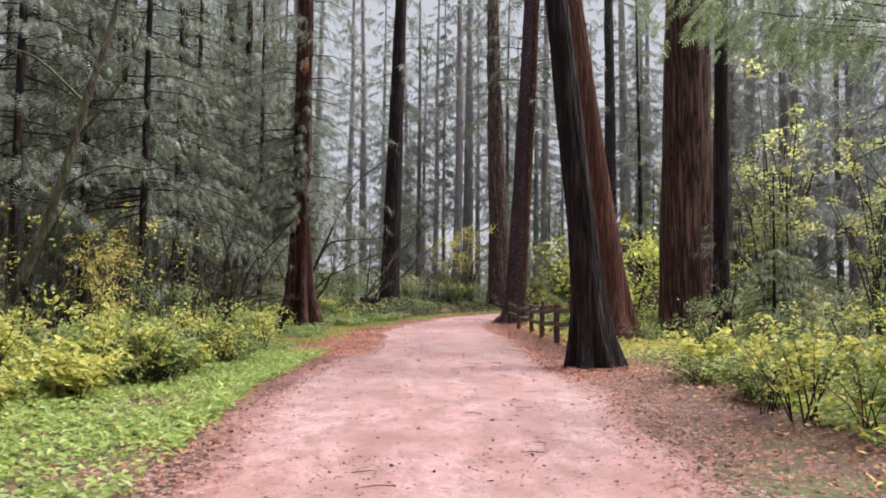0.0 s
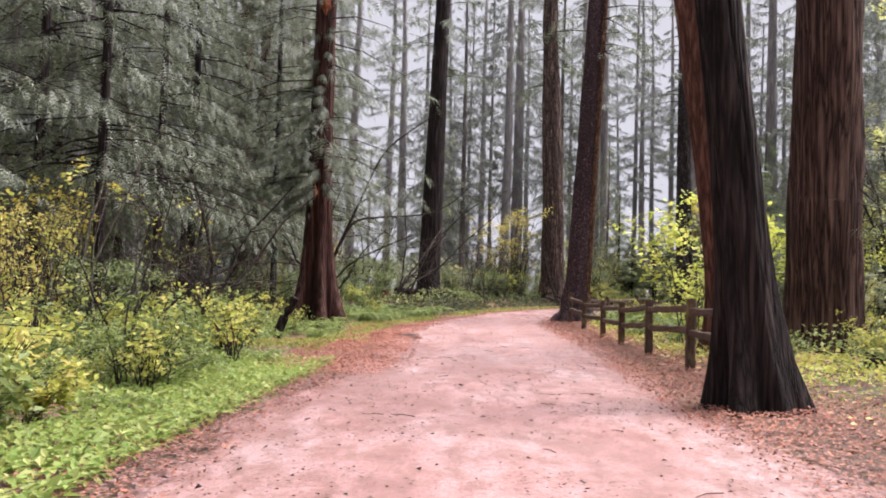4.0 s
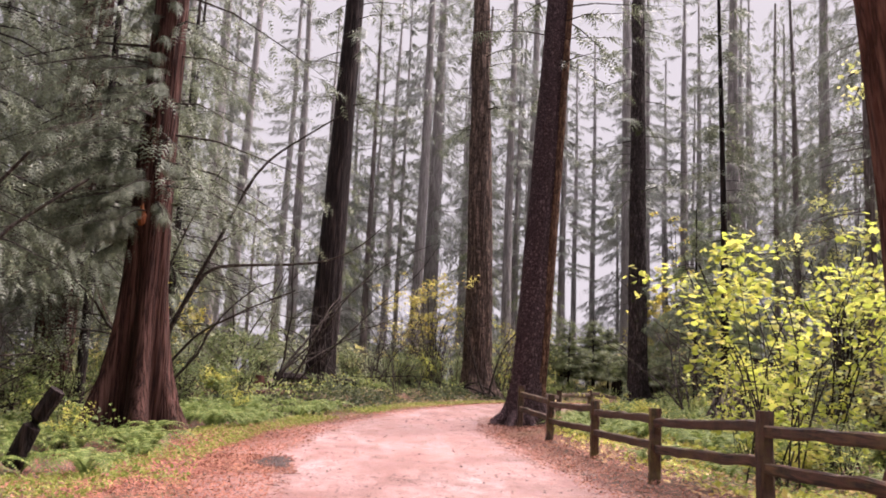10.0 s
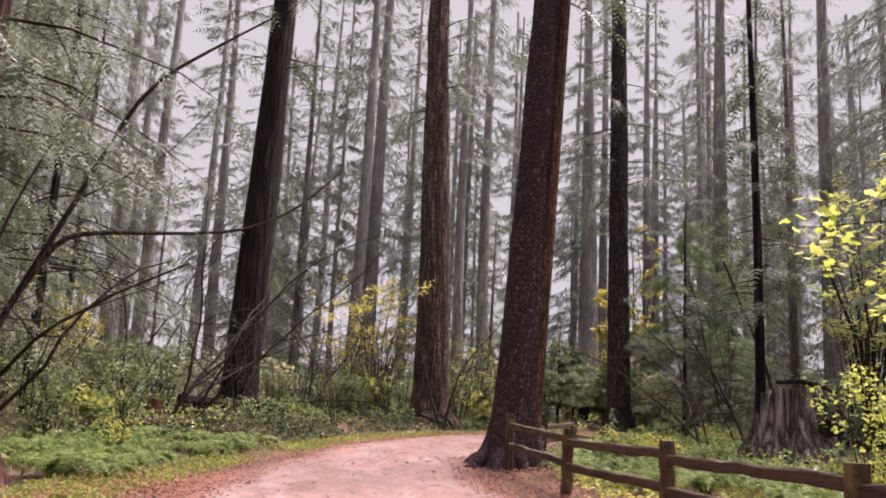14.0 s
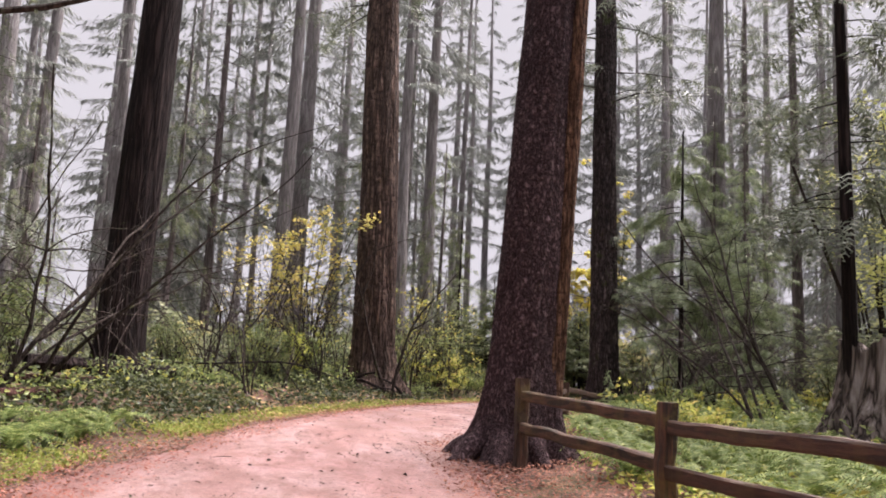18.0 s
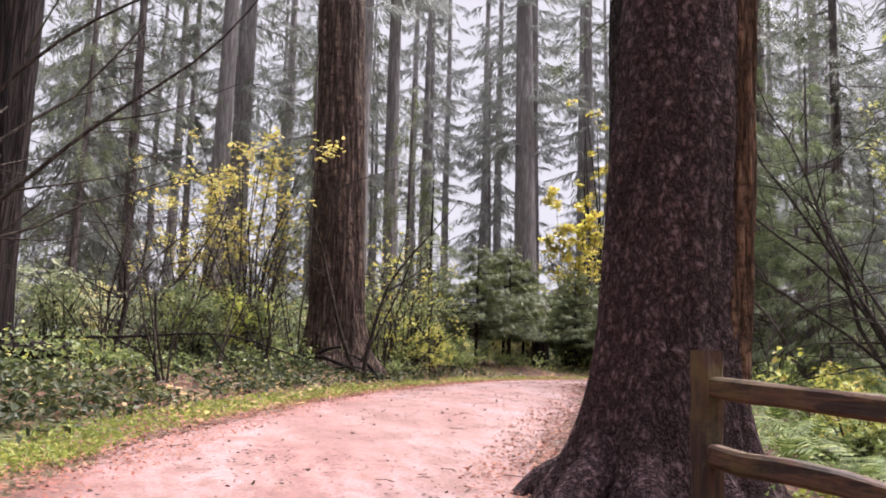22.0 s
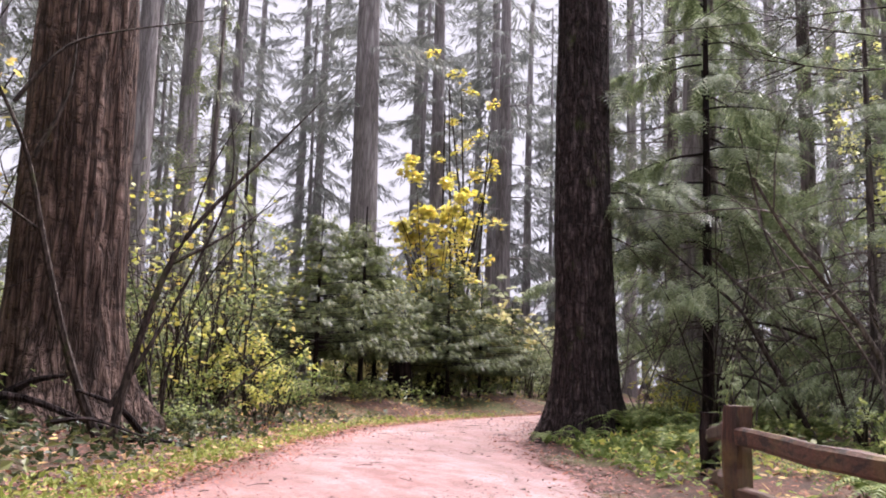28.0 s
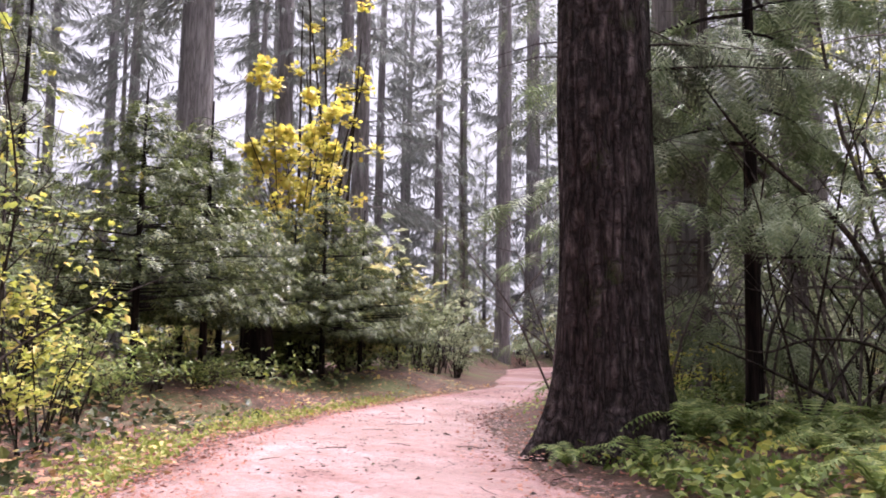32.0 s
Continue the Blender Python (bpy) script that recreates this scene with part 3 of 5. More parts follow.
def torn_bark(trunk, x, y, z, wide, tall, seed):
    g = rr(seed)
    a = np.linspace(0, 2 * math.pi, 18, endpoint=False)
    w = g.uniform(0.7, 1.25, 18)
    rim = np.stack([x + wide * w * np.cos(a), y + 0.05 * np.abs(np.cos(a)), z + tall * w * np.sin(a)], -1)
    core = np.array([[x, y - 0.07, z]])
    k = np.arange(18)
    part("torn_bark", mesh_np("torn_bark", np.concatenate([rim, core]), np.stack([k, (k + 1) % 18, np.full(18, 18)], -1), TORN), trunk, "raw orange wood where bark tore away")


torn_bark(big_cedar.children[0], 0.26, -1.17, 11.0, 0.17, 0.38, 71)
torn_bark(big_cedar.children[0], 0.02, -0.82, 4.6, 0.1, 0.24, 72)
tree("fir_tree", "tall dark-barked fir standing at the bend's outer edge", 10.88, 54.77,
     trunk_mesh(33, 0.467, (-0.01, 0.007), 0.62, 6, 0.055, 128, 140, FIR_ROUGH, 0.03, 9.9, 10, 0.7),
     [boughs(10, 32, 3.6, 50, 24, 0.7, rr(9), 0.4), boughs(3.2, 6.0, 2.2, 10, 40, 0.42, rr(91), 0.35, (0, 0), SPRAY_FINE, side=(-0.6, 0.9))])


tree("cedar_tree", "cedar with a long bough of pale green fans over the path", 8.3, 9.7,
     trunk_mesh(20, 0.26, (0.0, 0.0), 0.5, 6, 0.03, 48, 50, CEDAR_WET_SHADE, 0.02, 2.2, 9),
     [boughs(5.6, 19, 3.2, 50, 30, 0.5, rr(21), 0.5, hang=0.3, wide=0.12), boughs(4.3, 5.1, 8.4, 11, 190, 0.34, rr(22), 0.08, (0, 0), SPRAY_FINE, side=(3.1, 0.2), thin=0.4, hang=0.1, wide=0.07)], leaf=FAN_LEAF)


MIST = (10, 42, 66)


def build_backdrop():
    """A glowing ring that stands in for the pale mist closing the wood far off, beyond the last trees."""
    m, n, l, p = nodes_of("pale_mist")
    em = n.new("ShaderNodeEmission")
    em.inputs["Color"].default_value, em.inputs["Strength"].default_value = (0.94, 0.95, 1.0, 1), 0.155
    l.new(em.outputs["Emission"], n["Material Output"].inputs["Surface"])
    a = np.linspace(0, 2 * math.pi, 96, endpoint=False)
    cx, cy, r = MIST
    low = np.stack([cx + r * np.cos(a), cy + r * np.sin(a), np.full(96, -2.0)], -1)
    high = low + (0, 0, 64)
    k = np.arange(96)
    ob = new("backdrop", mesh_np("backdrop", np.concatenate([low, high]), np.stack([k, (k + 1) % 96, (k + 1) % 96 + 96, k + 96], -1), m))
    tagged(ob, "plain glowing backdrop for the pale mist closing the distant wood", "backdrop", kind="structure")


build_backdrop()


def conifer(seed, h, r0, low, reach, count, sprays, size, bark, leaf, shape=None, segs=20, rings=26, droop=0.4, hang=0.0, wide=0.0):
    g = rr(seed)
    return (trunk_mesh(h, r0, (g.normal(0, 0.008), g.normal(0, 0.008)), 0.3, 5, 0.05, segs, rings, bark, 0.05, seed, 7),
            boughs(low, h - 0.3, reach, count, sprays, size, g, droop, shape=shape, trunk_r=r0, hang=hang, wide=wide), bark, leaf)


def conifer_thing(kit, name, label, x, y, group="", rot=0.0):
    trunk, (limbs, sprays), bark, leaf = kit
    root = new(name)
    root.location, root.rotation_euler = (x, y, gz(x, y)), (0, 0, rot)
    tagged(root, label, "tree", group)
    part("trunk", trunk, root)
    part("crown", mesh_two("crown", limbs, bark, sprays, leaf), root)
    return root


def repeat(ob, x, y, rot, scale=1.0, sz=None):
    m = Matrix.Translation((x, y, gz(x, y))) @ Matrix.Rotation(rot, 4, "Z")
    c = copy_thing(ob, m)
    c.scale = (scale, scale, sz or scale)
    return c


# tall firs at known places farther off: x, y, radius, height
TALL = [(-19.4, 40.8, 0.43, 28), (16.5, 57.5, 0.45, 28), (16.0, 73.7, 0.6, 36), (21.1, 77.0, 0.39, 34),
        (9.8, 42.2, 0.135, 17), (20.2, 54.9, 0.37, 32), (-0.5, 77.4, 0.2, 30), (-14.3, 77.3, 0.65, 38), (-13.2, 80.0, 0.5, 36), (-10.9, 88.9, 0.42, 38), (8.0, 76.0, 0.22, 28), (12.2, 80.0, 0.25, 30)]
for k, (x, y, r0, h) in enumerate(TALL):
    far = y > 60
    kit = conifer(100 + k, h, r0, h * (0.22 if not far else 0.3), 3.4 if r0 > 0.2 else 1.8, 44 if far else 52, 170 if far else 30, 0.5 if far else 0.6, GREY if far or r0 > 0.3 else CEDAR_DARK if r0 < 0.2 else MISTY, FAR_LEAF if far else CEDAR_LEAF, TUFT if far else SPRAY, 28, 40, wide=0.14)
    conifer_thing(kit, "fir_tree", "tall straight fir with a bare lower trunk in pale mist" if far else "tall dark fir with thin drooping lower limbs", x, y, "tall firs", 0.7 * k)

for k, (x, y, r0, hgt) in enumerate([(-11.76, 43.8, 0.47, 27), (-10.4, 41.5, 0.3, 24), (-17.5, 37.0, 0.55, 28)]):
    kit = conifer(160 + k, hgt, r0, 3.4, 4.6, 110, 84, 0.48, CEDAR_WET_SHADE, CEDAR_LEAF, SPRAY, 48, 60, 0.7, 0.45, 0.14)
    conifer_thing(kit, "cedar_tree", "red cedar with long hanging boughs behind the bigger cedar", x, y, "tall firs", 1.1 * k)

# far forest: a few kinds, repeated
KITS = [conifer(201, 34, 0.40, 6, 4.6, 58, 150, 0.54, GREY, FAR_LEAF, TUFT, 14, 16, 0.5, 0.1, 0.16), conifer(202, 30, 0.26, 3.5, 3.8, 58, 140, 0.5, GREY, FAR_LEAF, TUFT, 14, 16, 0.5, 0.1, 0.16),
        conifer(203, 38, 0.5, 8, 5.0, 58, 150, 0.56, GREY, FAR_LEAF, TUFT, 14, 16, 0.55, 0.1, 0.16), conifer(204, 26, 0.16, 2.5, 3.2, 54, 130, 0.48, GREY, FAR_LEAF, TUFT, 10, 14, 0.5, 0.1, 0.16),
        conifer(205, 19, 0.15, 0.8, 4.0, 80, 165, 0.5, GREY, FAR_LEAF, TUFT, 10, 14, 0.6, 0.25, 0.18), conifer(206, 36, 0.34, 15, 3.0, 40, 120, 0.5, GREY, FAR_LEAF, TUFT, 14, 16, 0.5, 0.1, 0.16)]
FIRST = []


def far_tree(k, x, y, rot, s):
    if k >= len(FIRST) or FIRST[k] is None:
        while len(FIRST) <= k:
            FIRST.append(None)
        FIRST[k] = conifer_thing(KITS[k], "fir_tree", ("tall fir with mist-paled bark fading into the mist", "slender grey fir in the misty wood", "stout old fir far off in the mist", "thin young fir with sparse branches", "bushy understorey hemlock with drooping sprays", "straight fir with a long bare trunk in pale mist")[k], x, y, "far firs", rot)
        return FIRST[k]
    return repeat(FIRST[k], x, y, rot, s)


fr = rr(31)
taken = [(x, y) for x, y, *_ in TALL] + [(-11.8, 43.8), (-10.4, 41.5), (-17.5, 37.0), (3.2, 41), (3.3, 56), (10.8, 54.8), (-3.6, 51.7)]


def free(x, y, gap):
    return all((x - a) ** 2 + (y - b) ** 2 > gap * gap for a, b in taken)


def plant(n, x0, x1, y0, y1, gap, odds):
    count = tries = 0
    while count < n and tries < 6000:
        tries += 1
        x, y = fr.uniform(x0, x1), fr.uniform(y0, y1)
        out = float(off_path(x, y))
        kept_clear = (-9 < x < 14 and 4 < y < 60) or (-5 < x < 25 and 56 < y < 69)
        if out < 3.5 or math.hypot(x - MIST[0], y - MIST[1]) > MIST[2] - 3 or kept_clear or not free(x, y, gap):
            continue
        kind = int(fr.choice(len(odds), p=odds))
        glade = 0.6 < math.atan2(x - 3, y - 47) < 0.82
        far_tree(1 if glade and kind == 4 else kind, x, y, fr.uniform(0, 6.28), fr.uniform(0.85, 1.15))
        taken.append((x, y))
        count += 1


plant(28, -34, 11, 68, 92, 3.8, [0.15, 0.14, 0.1, 0.08, 0.2, 0.33])
plant(7, -8, 9, 72, 100, 3.0, [0.2, 0.2, 0.1, 0.1, 0.0, 0.4])
plant(17, 11, 56, 68, 100, 4.0, [0.1, 0.12, 0.05, 0.1, 0.08, 0.55])
plant(9, 6, 30, 76, 100, 2.8, [0.0, 0.1, 0.0, 0.1, 0.0, 0.8])
plant(16, 30, 58, 77, 100, 3.2, [0.2, 0.14, 0.16, 0.1, 0.4])
plant(12, -38, -13, 12, 70, 4.2, [0.22, 0.22, 0.14, 0.12, 0.3])
plant(19, 16, 50, 14, 66, 4.2, [0.3, 0.22, 0.22, 0.18, 0.08])
plant(5, -30, 30, -26, -4, 4.5, [0.3, 0.25, 0.15, 0.1, 0.2])

# understorey cedars that hang over the dark side and the outer side of the path
YOUNG = [conifer(301, 13, 0.14, 1.2, 3.2, 64, 26, 0.56, MISTY, YOUNG_LEAF, SPRAY, 12, 16, 0.6, 0.35, 0.13), conifer(302, 9, 0.10, 0.6, 2.6, 60, 24, 0.5, MISTY, YOUNG_LEAF, SPRAY, 12, 16, 0.55, 0.3, 0.13),
         conifer(303, 16, 0.17, 1.8, 3.5, 68, 28, 0.6, MISTY, YOUNG_LEAF, SPRAY, 12, 16, 0.65, 0.4, 0.13), conifer(304, 10, 0.1, 0.9, 2.8, 64, 52, 0.42, MISTY, FAN_LEAF, SPRAY_FINE, 16, 20, 0.45, 0.12, 0.08),
         conifer(305, 8, 0.08, 0.6, 2.4, 60, 50, 0.4, MISTY, FAN_LEAF, SPRAY_FINE, 16, 20, 0.5, 0.15, 0.08), conifer(306, 22, 0.15, 4.2, 4.2, 92, 64, 0.42, CEDAR_DARK, CEDAR_LEAF, SPRAY, 14, 20, 0.5, 0.4, 0.14),
         conifer(307, 9.6, 0.11, 0.4, 2.9, 88, 54, 0.38, CEDAR_DARK, MID_LEAF, SPRAY, 16, 20, 0.42, 0.2, 0.12), conifer(308, 26, 0.24, 7.5, 4.2, 84, 50, 0.5, MISTY, CEDAR_LEAF, SPRAY, 14, 20, 0.5, 0.25, 0.16)]
FIRST_YOUNG = {}


def young(k, x, y, rot, s=1.0):
    if k not in FIRST_YOUNG:
        FIRST_YOUNG[k] = conifer_thing(YOUNG[k], "cedar_tree", "understorey cedar with drooping grey-green sprays", x, y, "understorey cedars", rot)
        FIRST_YOUNG[k].scale = (s, s, s)
        return
    repeat(FIRST_YOUNG[k], x, y, rot, s)


for k, x, y, s in [(2, -14.5, 33, 1.0), (2, -16.5, 25.5, 1.1), (2, -9.5, 44.5, 1.0), (1, -15, 41, 1.2), (2, -11.5, 51, 1.0), 
                   (3, 14.3, 52.1, 0.8), (3, 15.9, 56.6, 1.1), (4, 13.2, 50.2, 0.6), (4, 8.95, 50.35, 0.15), (5, -12.0, 22.5, 1.0), (2, -17.5, 43, 1.2), (2, -16, 50.5, 1.2), (2, -20.5, 47, 1.3), (5, -13.5, 48.5, 1.1), (5, -16.5, 40.5, 1.2), (2, -21, 40, 1.3), (0, -13.6, 54, 1.2), (5, -10.4, 33.5, 1.0), (5, -12.2, 27.5, 1.05), (5, -14.4, 37, 1.1), (5, -9.4, 25.0, 0.9), (5, -12.9, 32, 1.0), (5, -15.5, 30, 1.15), (1, 6.8, 60.5, 0.5), (1, 19.5, 58.5, 1.1),
                   (6, 5.9, 14.9, 0.38), (1, -6.5, 56, 0.6), (0, -8.5, 61, 0.8),
                   (2, -14, 29, 1.0), (5, -14.5, 13.0, 1.0), (0, 4.2, 66.5, 0.9), (2, -4.0, 66, 0.9), (0, 8.2, 68, 0.9), (0, 33, 79, 1.0), (1, 36.5, 74.5, 1.0), (2, 50, 86, 1.0), (0, 47, 91, 1.1), (1, 30.0, 68.5, 0.8), (1, 22.0, 68.8, 0.55), (1, 24.5, 70.5, 0.6), (6, 7.0, 17.0, 0.4), (6, 7.9, 13.6, 0.4), (7, -2.5, 69.0, 1.0), (7, 5.0, 72.5, 1.05), (7, -13.5, 59.0, 1.0), (7, 19.8, 56.8, 0.9), (7, 24.0, 50.5, 1.0), (7, 21.5, 63.0, 0.95), (7, 13.8, 40.5, 0.8), (7, -17.0, 66.0, 1.0), (6, 8.9, 66.6, 0.8), (5, -8.8, 46.8, 0.95), (5, -13.0, 63.5, 1.2), (5, -16.0, 56.0, 1.25), (5, -19.5, 35.5, 1.2), (5, -22.0, 45.0, 1.3), (5, -18.8, 52.5, 1.2), (5, -12.6, 38.8, 1.1), (5, -9.8, 29.6, 0.9), (5, -8.9, 38.8, 0.9)]:
    young(k, x, y, (x * 1.7 + y) % 6.28, s)

# clump of young cedars with dark stems where the path turns
HEDGE = []
for k, (x, y, s) in enumerate([(9.0, 61.2, 0.98), (10.6, 62.4, 1.05), (12.0, 64.6, 1.0), (13.6, 63.4, 0.92), (15.2, 64.2, 0.8), (11.2, 64.4, 1.08), (17.0, 65.2, 0.66), (8.0, 62.6, 0.8), (14.2, 65.4, 0.85)]):
    if k < 2:
        kit = conifer(331 + k, 4.3, 0.06, 0.9, 1.9, 104, 62, 0.21, CEDAR_DARK, DEEP_LEAF, HEDGE_SPRAY, 12, 16, 0.15, -0.1, 0.14)
        HEDGE.append(conifer_thing(kit, "young_cedar", "dense young cedar with bare dark stem below", x, y, "young cedars at the bend", k))
        HEDGE[k].scale = (s, s, s)
    else:
        repeat(HEDGE[k % 2], x, y, k * 1.3, s)


# ---- undergrowth ----
def shrub_kit(seed, height, spread, stems, leaves, size, mat, shape, name, lift=0.25, droop=0.3, stem=1.0):
    """A many-stemmed shrub: thin branching stems with leaves strewn along their outer parts."""
    g = rr(seed)
    tubes, at, along, up = [], [], [], []
    per = max(1, leaves // (stems * 3))
    for _ in range(stems):
        a, reach, h = g.uniform(0, 6.283), spread * g.uniform(0.35, 1.0), height * g.uniform(0.6, 1.0)
        q = np.linspace(0, 1, 6)
        foot = g.normal(0, 0.08 * spread, 2)
        p = np.stack([foot[0] + math.cos(a) * reach * q**1.4, foot[1] + math.sin(a) * reach * q**1.4, h * (q - droop * q**3) / (1 - droop)], -1)
        p += g.normal(0, 0.03 * height, p.shape) * q[:, None]
        tubes.append(tube(p[::2], stem * (0.006 + 0.005 * height) * (1.05 - q[::2]), 3))
        for _ in range(3):
            s0 = g.uniform(lift, 0.9)
            o = np.array([np.interp(s0, q, p[:, i]) for i in range(3)])
            d = unit(np.array([g.normal(), g.normal(), g.uniform(0.0, 0.9)]))
            tw = 0.4 * spread * g.uniform(0.5, 1.1)
            e = o + d * tw * np.linspace(0, 1, 4)[:, None] - np.array([0, 0, 0.25 * tw]) * (np.linspace(0, 1, 4)[:, None] ** 2)
            tubes.append(tube(e[::3], stem * (0.004 + 0.002 * height) * np.array([1, 0.3]), 3))
            w = g.uniform(0.1, 1.05, per)
            at.append(o + d * tw * w[:, None] - np.array([0, 0, 0.25 * tw]) * (w[:, None] ** 2) + g.normal(0, 0.05 * spread, (per, 3)))
            along.append(g.normal(0, 1, (per, 3)) * (1, 1, 0.45) + d * 0.6 - np.array([0, 0, 0.25]))
            up.append(np.array([0, 0, 1.0]) + g.normal(0, 0.45, (per, 3)))
    at, along, up = np.concatenate(at), np.concatenate(along), np.concatenate(up)
    at[:, 2] = np.maximum(at[:, 2], 0.04)
    return name, mesh_np("stem", *join(tubes), TWIG), mesh_np("foliage", *strew(shape, at, along, up, size * g.uniform(0.6, 1.3, len(at))), mat)


def shrub(kit, label, x, y, group, rot=0.0, s=1.0, sz=None):
    name, stems, leaves = kit
    root = new(name)
    root.location, root.rotation_euler, root.scale = (x, y, gz(x, y) - 0.02), (0, 0, rot), (s, s, sz or s)
    tagged(root, label, "shrub", group)
    tagged(part("stem", stems, root), kind="stuff")
    tagged(part("foliage", leaves, root), kind="stuff")
    return root


def fern_kit(seed, fronds, length, name="fronds"):
    """Fronds that rise from the crown and arch over, each a midrib with many narrow paired leaflets."""
    g = rr(seed)
    n, bits = 20, []
    for k in range(fronds):
        a = 6.283 * k / fronds + g.normal(0, 0.2)
        ln, lift = length * g.uniform(0.75, 1.1), g.uniform(0.85, 1.35)
        s = np.linspace(0.06, 1, n)
        out = ln * (0.62 * s + 0.2 * s**2)
        z = ln * (lift * s - (lift - 0.12) * s**2.1) + 0.03
        sway = 0.06 * ln * np.sin(2.2 * s + g.uniform(0, 6))
        fwd = np.array([math.cos(a), math.sin(a), 0.0])
        across = np.array([-math.sin(a), math.cos(a), 0.0])
        c = fwd * out[:, None] + across * sway[:, None] + np.array([0, 0, 1.0]) * z[:, None]
        step = unit(np.gradient(c, axis=0))
        w = 0.12 * ln * np.sin(math.pi * (0.16 + 0.8 * s)) ** 0.7 * g.uniform(0.85, 1.15, n)
        st = ln / n * 0.36
        v, f = [], []
        for i in range(n):
            for sd in (-1, 1):
                b = len(v)
                v += [c[i] - step[i] * st, c[i] + step[i] * st, c[i] + across * sd * w[i] + step[i] * (st + 0.25 * w[i]) - np.array([0, 0, 0.22 * w[i]])]
                f.append((b, b + 1, b + 2))
        bits.append((np.array(v), np.array(f)))
        bits.append(tube(np.concatenate([[[0, 0, 0]], c[::5]]), np.linspace(0.006, 0.002, len(c[::5]) + 1), 3))
    return mesh_np(name, *join(bits), FERN)


def sword_fern(k, x, y, rot, s, split):
    if split:
        ob = new("sword_fern")
        g = rr(900 + k)
        for m in range(13):
            leaf = part("frond", FRONDS[m % 5], ob)
            leaf.rotation_euler, f = (0, 0, 6.283 * m / 13 + g.normal(0, 0.12)), g.uniform(0.8, 1.1)
            leaf.scale = (f, f, f)
    else:
        ob = new("sword_fern", FERNS[k % 3])
    ob.location, ob.rotation_euler, ob.scale = (x, y, gz(x, y) - 0.02), (0, 0, rot), (s, s, s)
    tagged(ob, "arching green sword fern on the forest floor", "fern", "sword ferns")


SALALS = [shrub_kit(401, 0.9, 0.95, 12, 560, 0.125, SALAL, LEAF, "leafy_shrub"), shrub_kit(402, 1.3, 0.8, 9, 420, 0.085, SALAL, LEAF, "leafy_shrub", 0.35, 0.1), shrub_kit(403, 0.6, 1.1, 14, 640, 0.08, SALAL, LEAF, "leafy_shrub", 0.1)]
BERRIES = [shrub_kit(411, 0.85, 0.95, 12, 560, 0.125, BERRY, LEAF, "berry_shrub"), shrub_kit(412, 1.5, 0.9, 10, 420, 0.09, BERRY, LEAF, "berry_shrub", 0.3, 0.12)]
EVER = [shrub_kit(421, 1.9, 1.3, 18, 1100, 0.095, HUCK, LEAF, "evergreen_shrub", 0.15), shrub_kit(422, 2.4, 1.1, 14, 800, 0.085, HUCK, LEAF, "evergreen_shrub", 0.25, 0.12)]
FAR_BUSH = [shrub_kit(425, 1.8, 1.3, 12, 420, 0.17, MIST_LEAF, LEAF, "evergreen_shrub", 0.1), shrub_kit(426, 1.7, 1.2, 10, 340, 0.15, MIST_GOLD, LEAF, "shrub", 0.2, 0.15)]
FRONDS = [fern_kit(451 + k, 1, 0.95, "frond") for k in range(5)]
FERNS = [fern_kit(431 + k, 12 + 2 * k, 0.85 + 0.1 * k) for k in range(3)]
ur = rr(77)
def clear_of_things(x, y, left, d):
    spots = ((10.6, 41.9, 3.2), (-6.2, 35, 2.5), (-5.8, 28.5, 1.5), (-4.8, 31.5, 1.6), (5.15, 25.3, 1.4), (7.84, 27.4, 1.7), (3.2, 41, 1.5), (10.8, 54.8, 1.6), (3.3, 56, 1.3), (-3.7, 51.5, 1.5), (3.15, 17.5, 1.6))
    return all(math.hypot(x - a, y - b) > r for a, b, r in spots) and not (not left and 15 < y < 48 and d < 3.0) and not (7 < x < 18.5 and 58 < y < 64) and not (left and 42 < y < 51.6 and x > -5.4) and not (not left and 33 < y < 41 and x < 9)


def undergrowth(n, y0, y1, left, near, far, power, yellow, tall, scale):
    k = 0
    while k < n:
        y = ur.uniform(y0, y1)
        d = near + (far - near) * ur.random() ** power
        x = float(left_edge(y)) - d if left else float(right_edge(y)) + d
        if not clear_of_things(x, y, left, d):
            continue
        pick, rot, s = ur.random(), ur.uniform(0, 6.28), scale * ur.uniform(0.7, 1.2)
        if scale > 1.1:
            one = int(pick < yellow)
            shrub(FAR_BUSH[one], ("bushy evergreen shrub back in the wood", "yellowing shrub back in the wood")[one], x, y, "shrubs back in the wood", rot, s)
        elif pick < yellow:
            shrub(BERRIES[k % 2], "low shrub with yellowing autumn leaves", x, y, "yellowing shrubs", rot, s)
        elif pick < 1 - tall:
            shrub(SALALS[k % 3], "leafy green understorey shrub", x, y, "green shrubs", rot, s)
        else:
            shrub(EVER[k % 2], "tall bushy evergreen shrub", x, y, "evergreen shrubs", rot, s)
        k += 1


undergrowth(85, 2, 17, True, 1.6, 8, 1.2, 0.5, 0.0, 0.92)
undergrowth(42, 10, 22, True, 1.3, 6, 1.0, 0.45, 0.0, 0.95)
undergrowth(50, 14, 34, True, 2.2, 9, 1.2, 0.3, 0.1, 0.85)
undergrowth(64, 34, 66, True, 2.6, 9, 1.0, 0.1, 0.65, 0.95)
undergrowth(70, 8, 80, True, 9, 24, 1.0, 0.25, 0.5, 1.3)
undergrowth(80, 1.5, 16, False, 1.5, 7, 1.3, 0.55, 0.05, 0.8)
undergrowth(44, 16, 52, False, 2.8, 9, 1.0, 0.3, 0.15, 0.85)
undergrowth(60, 10, 75, False, 8, 24, 1.0, 0.3, 0.4, 1.3)
undergrowth(12, 54, 66, False, 2.4, 7, 1.0, 0.5, 0.2, 0.8)
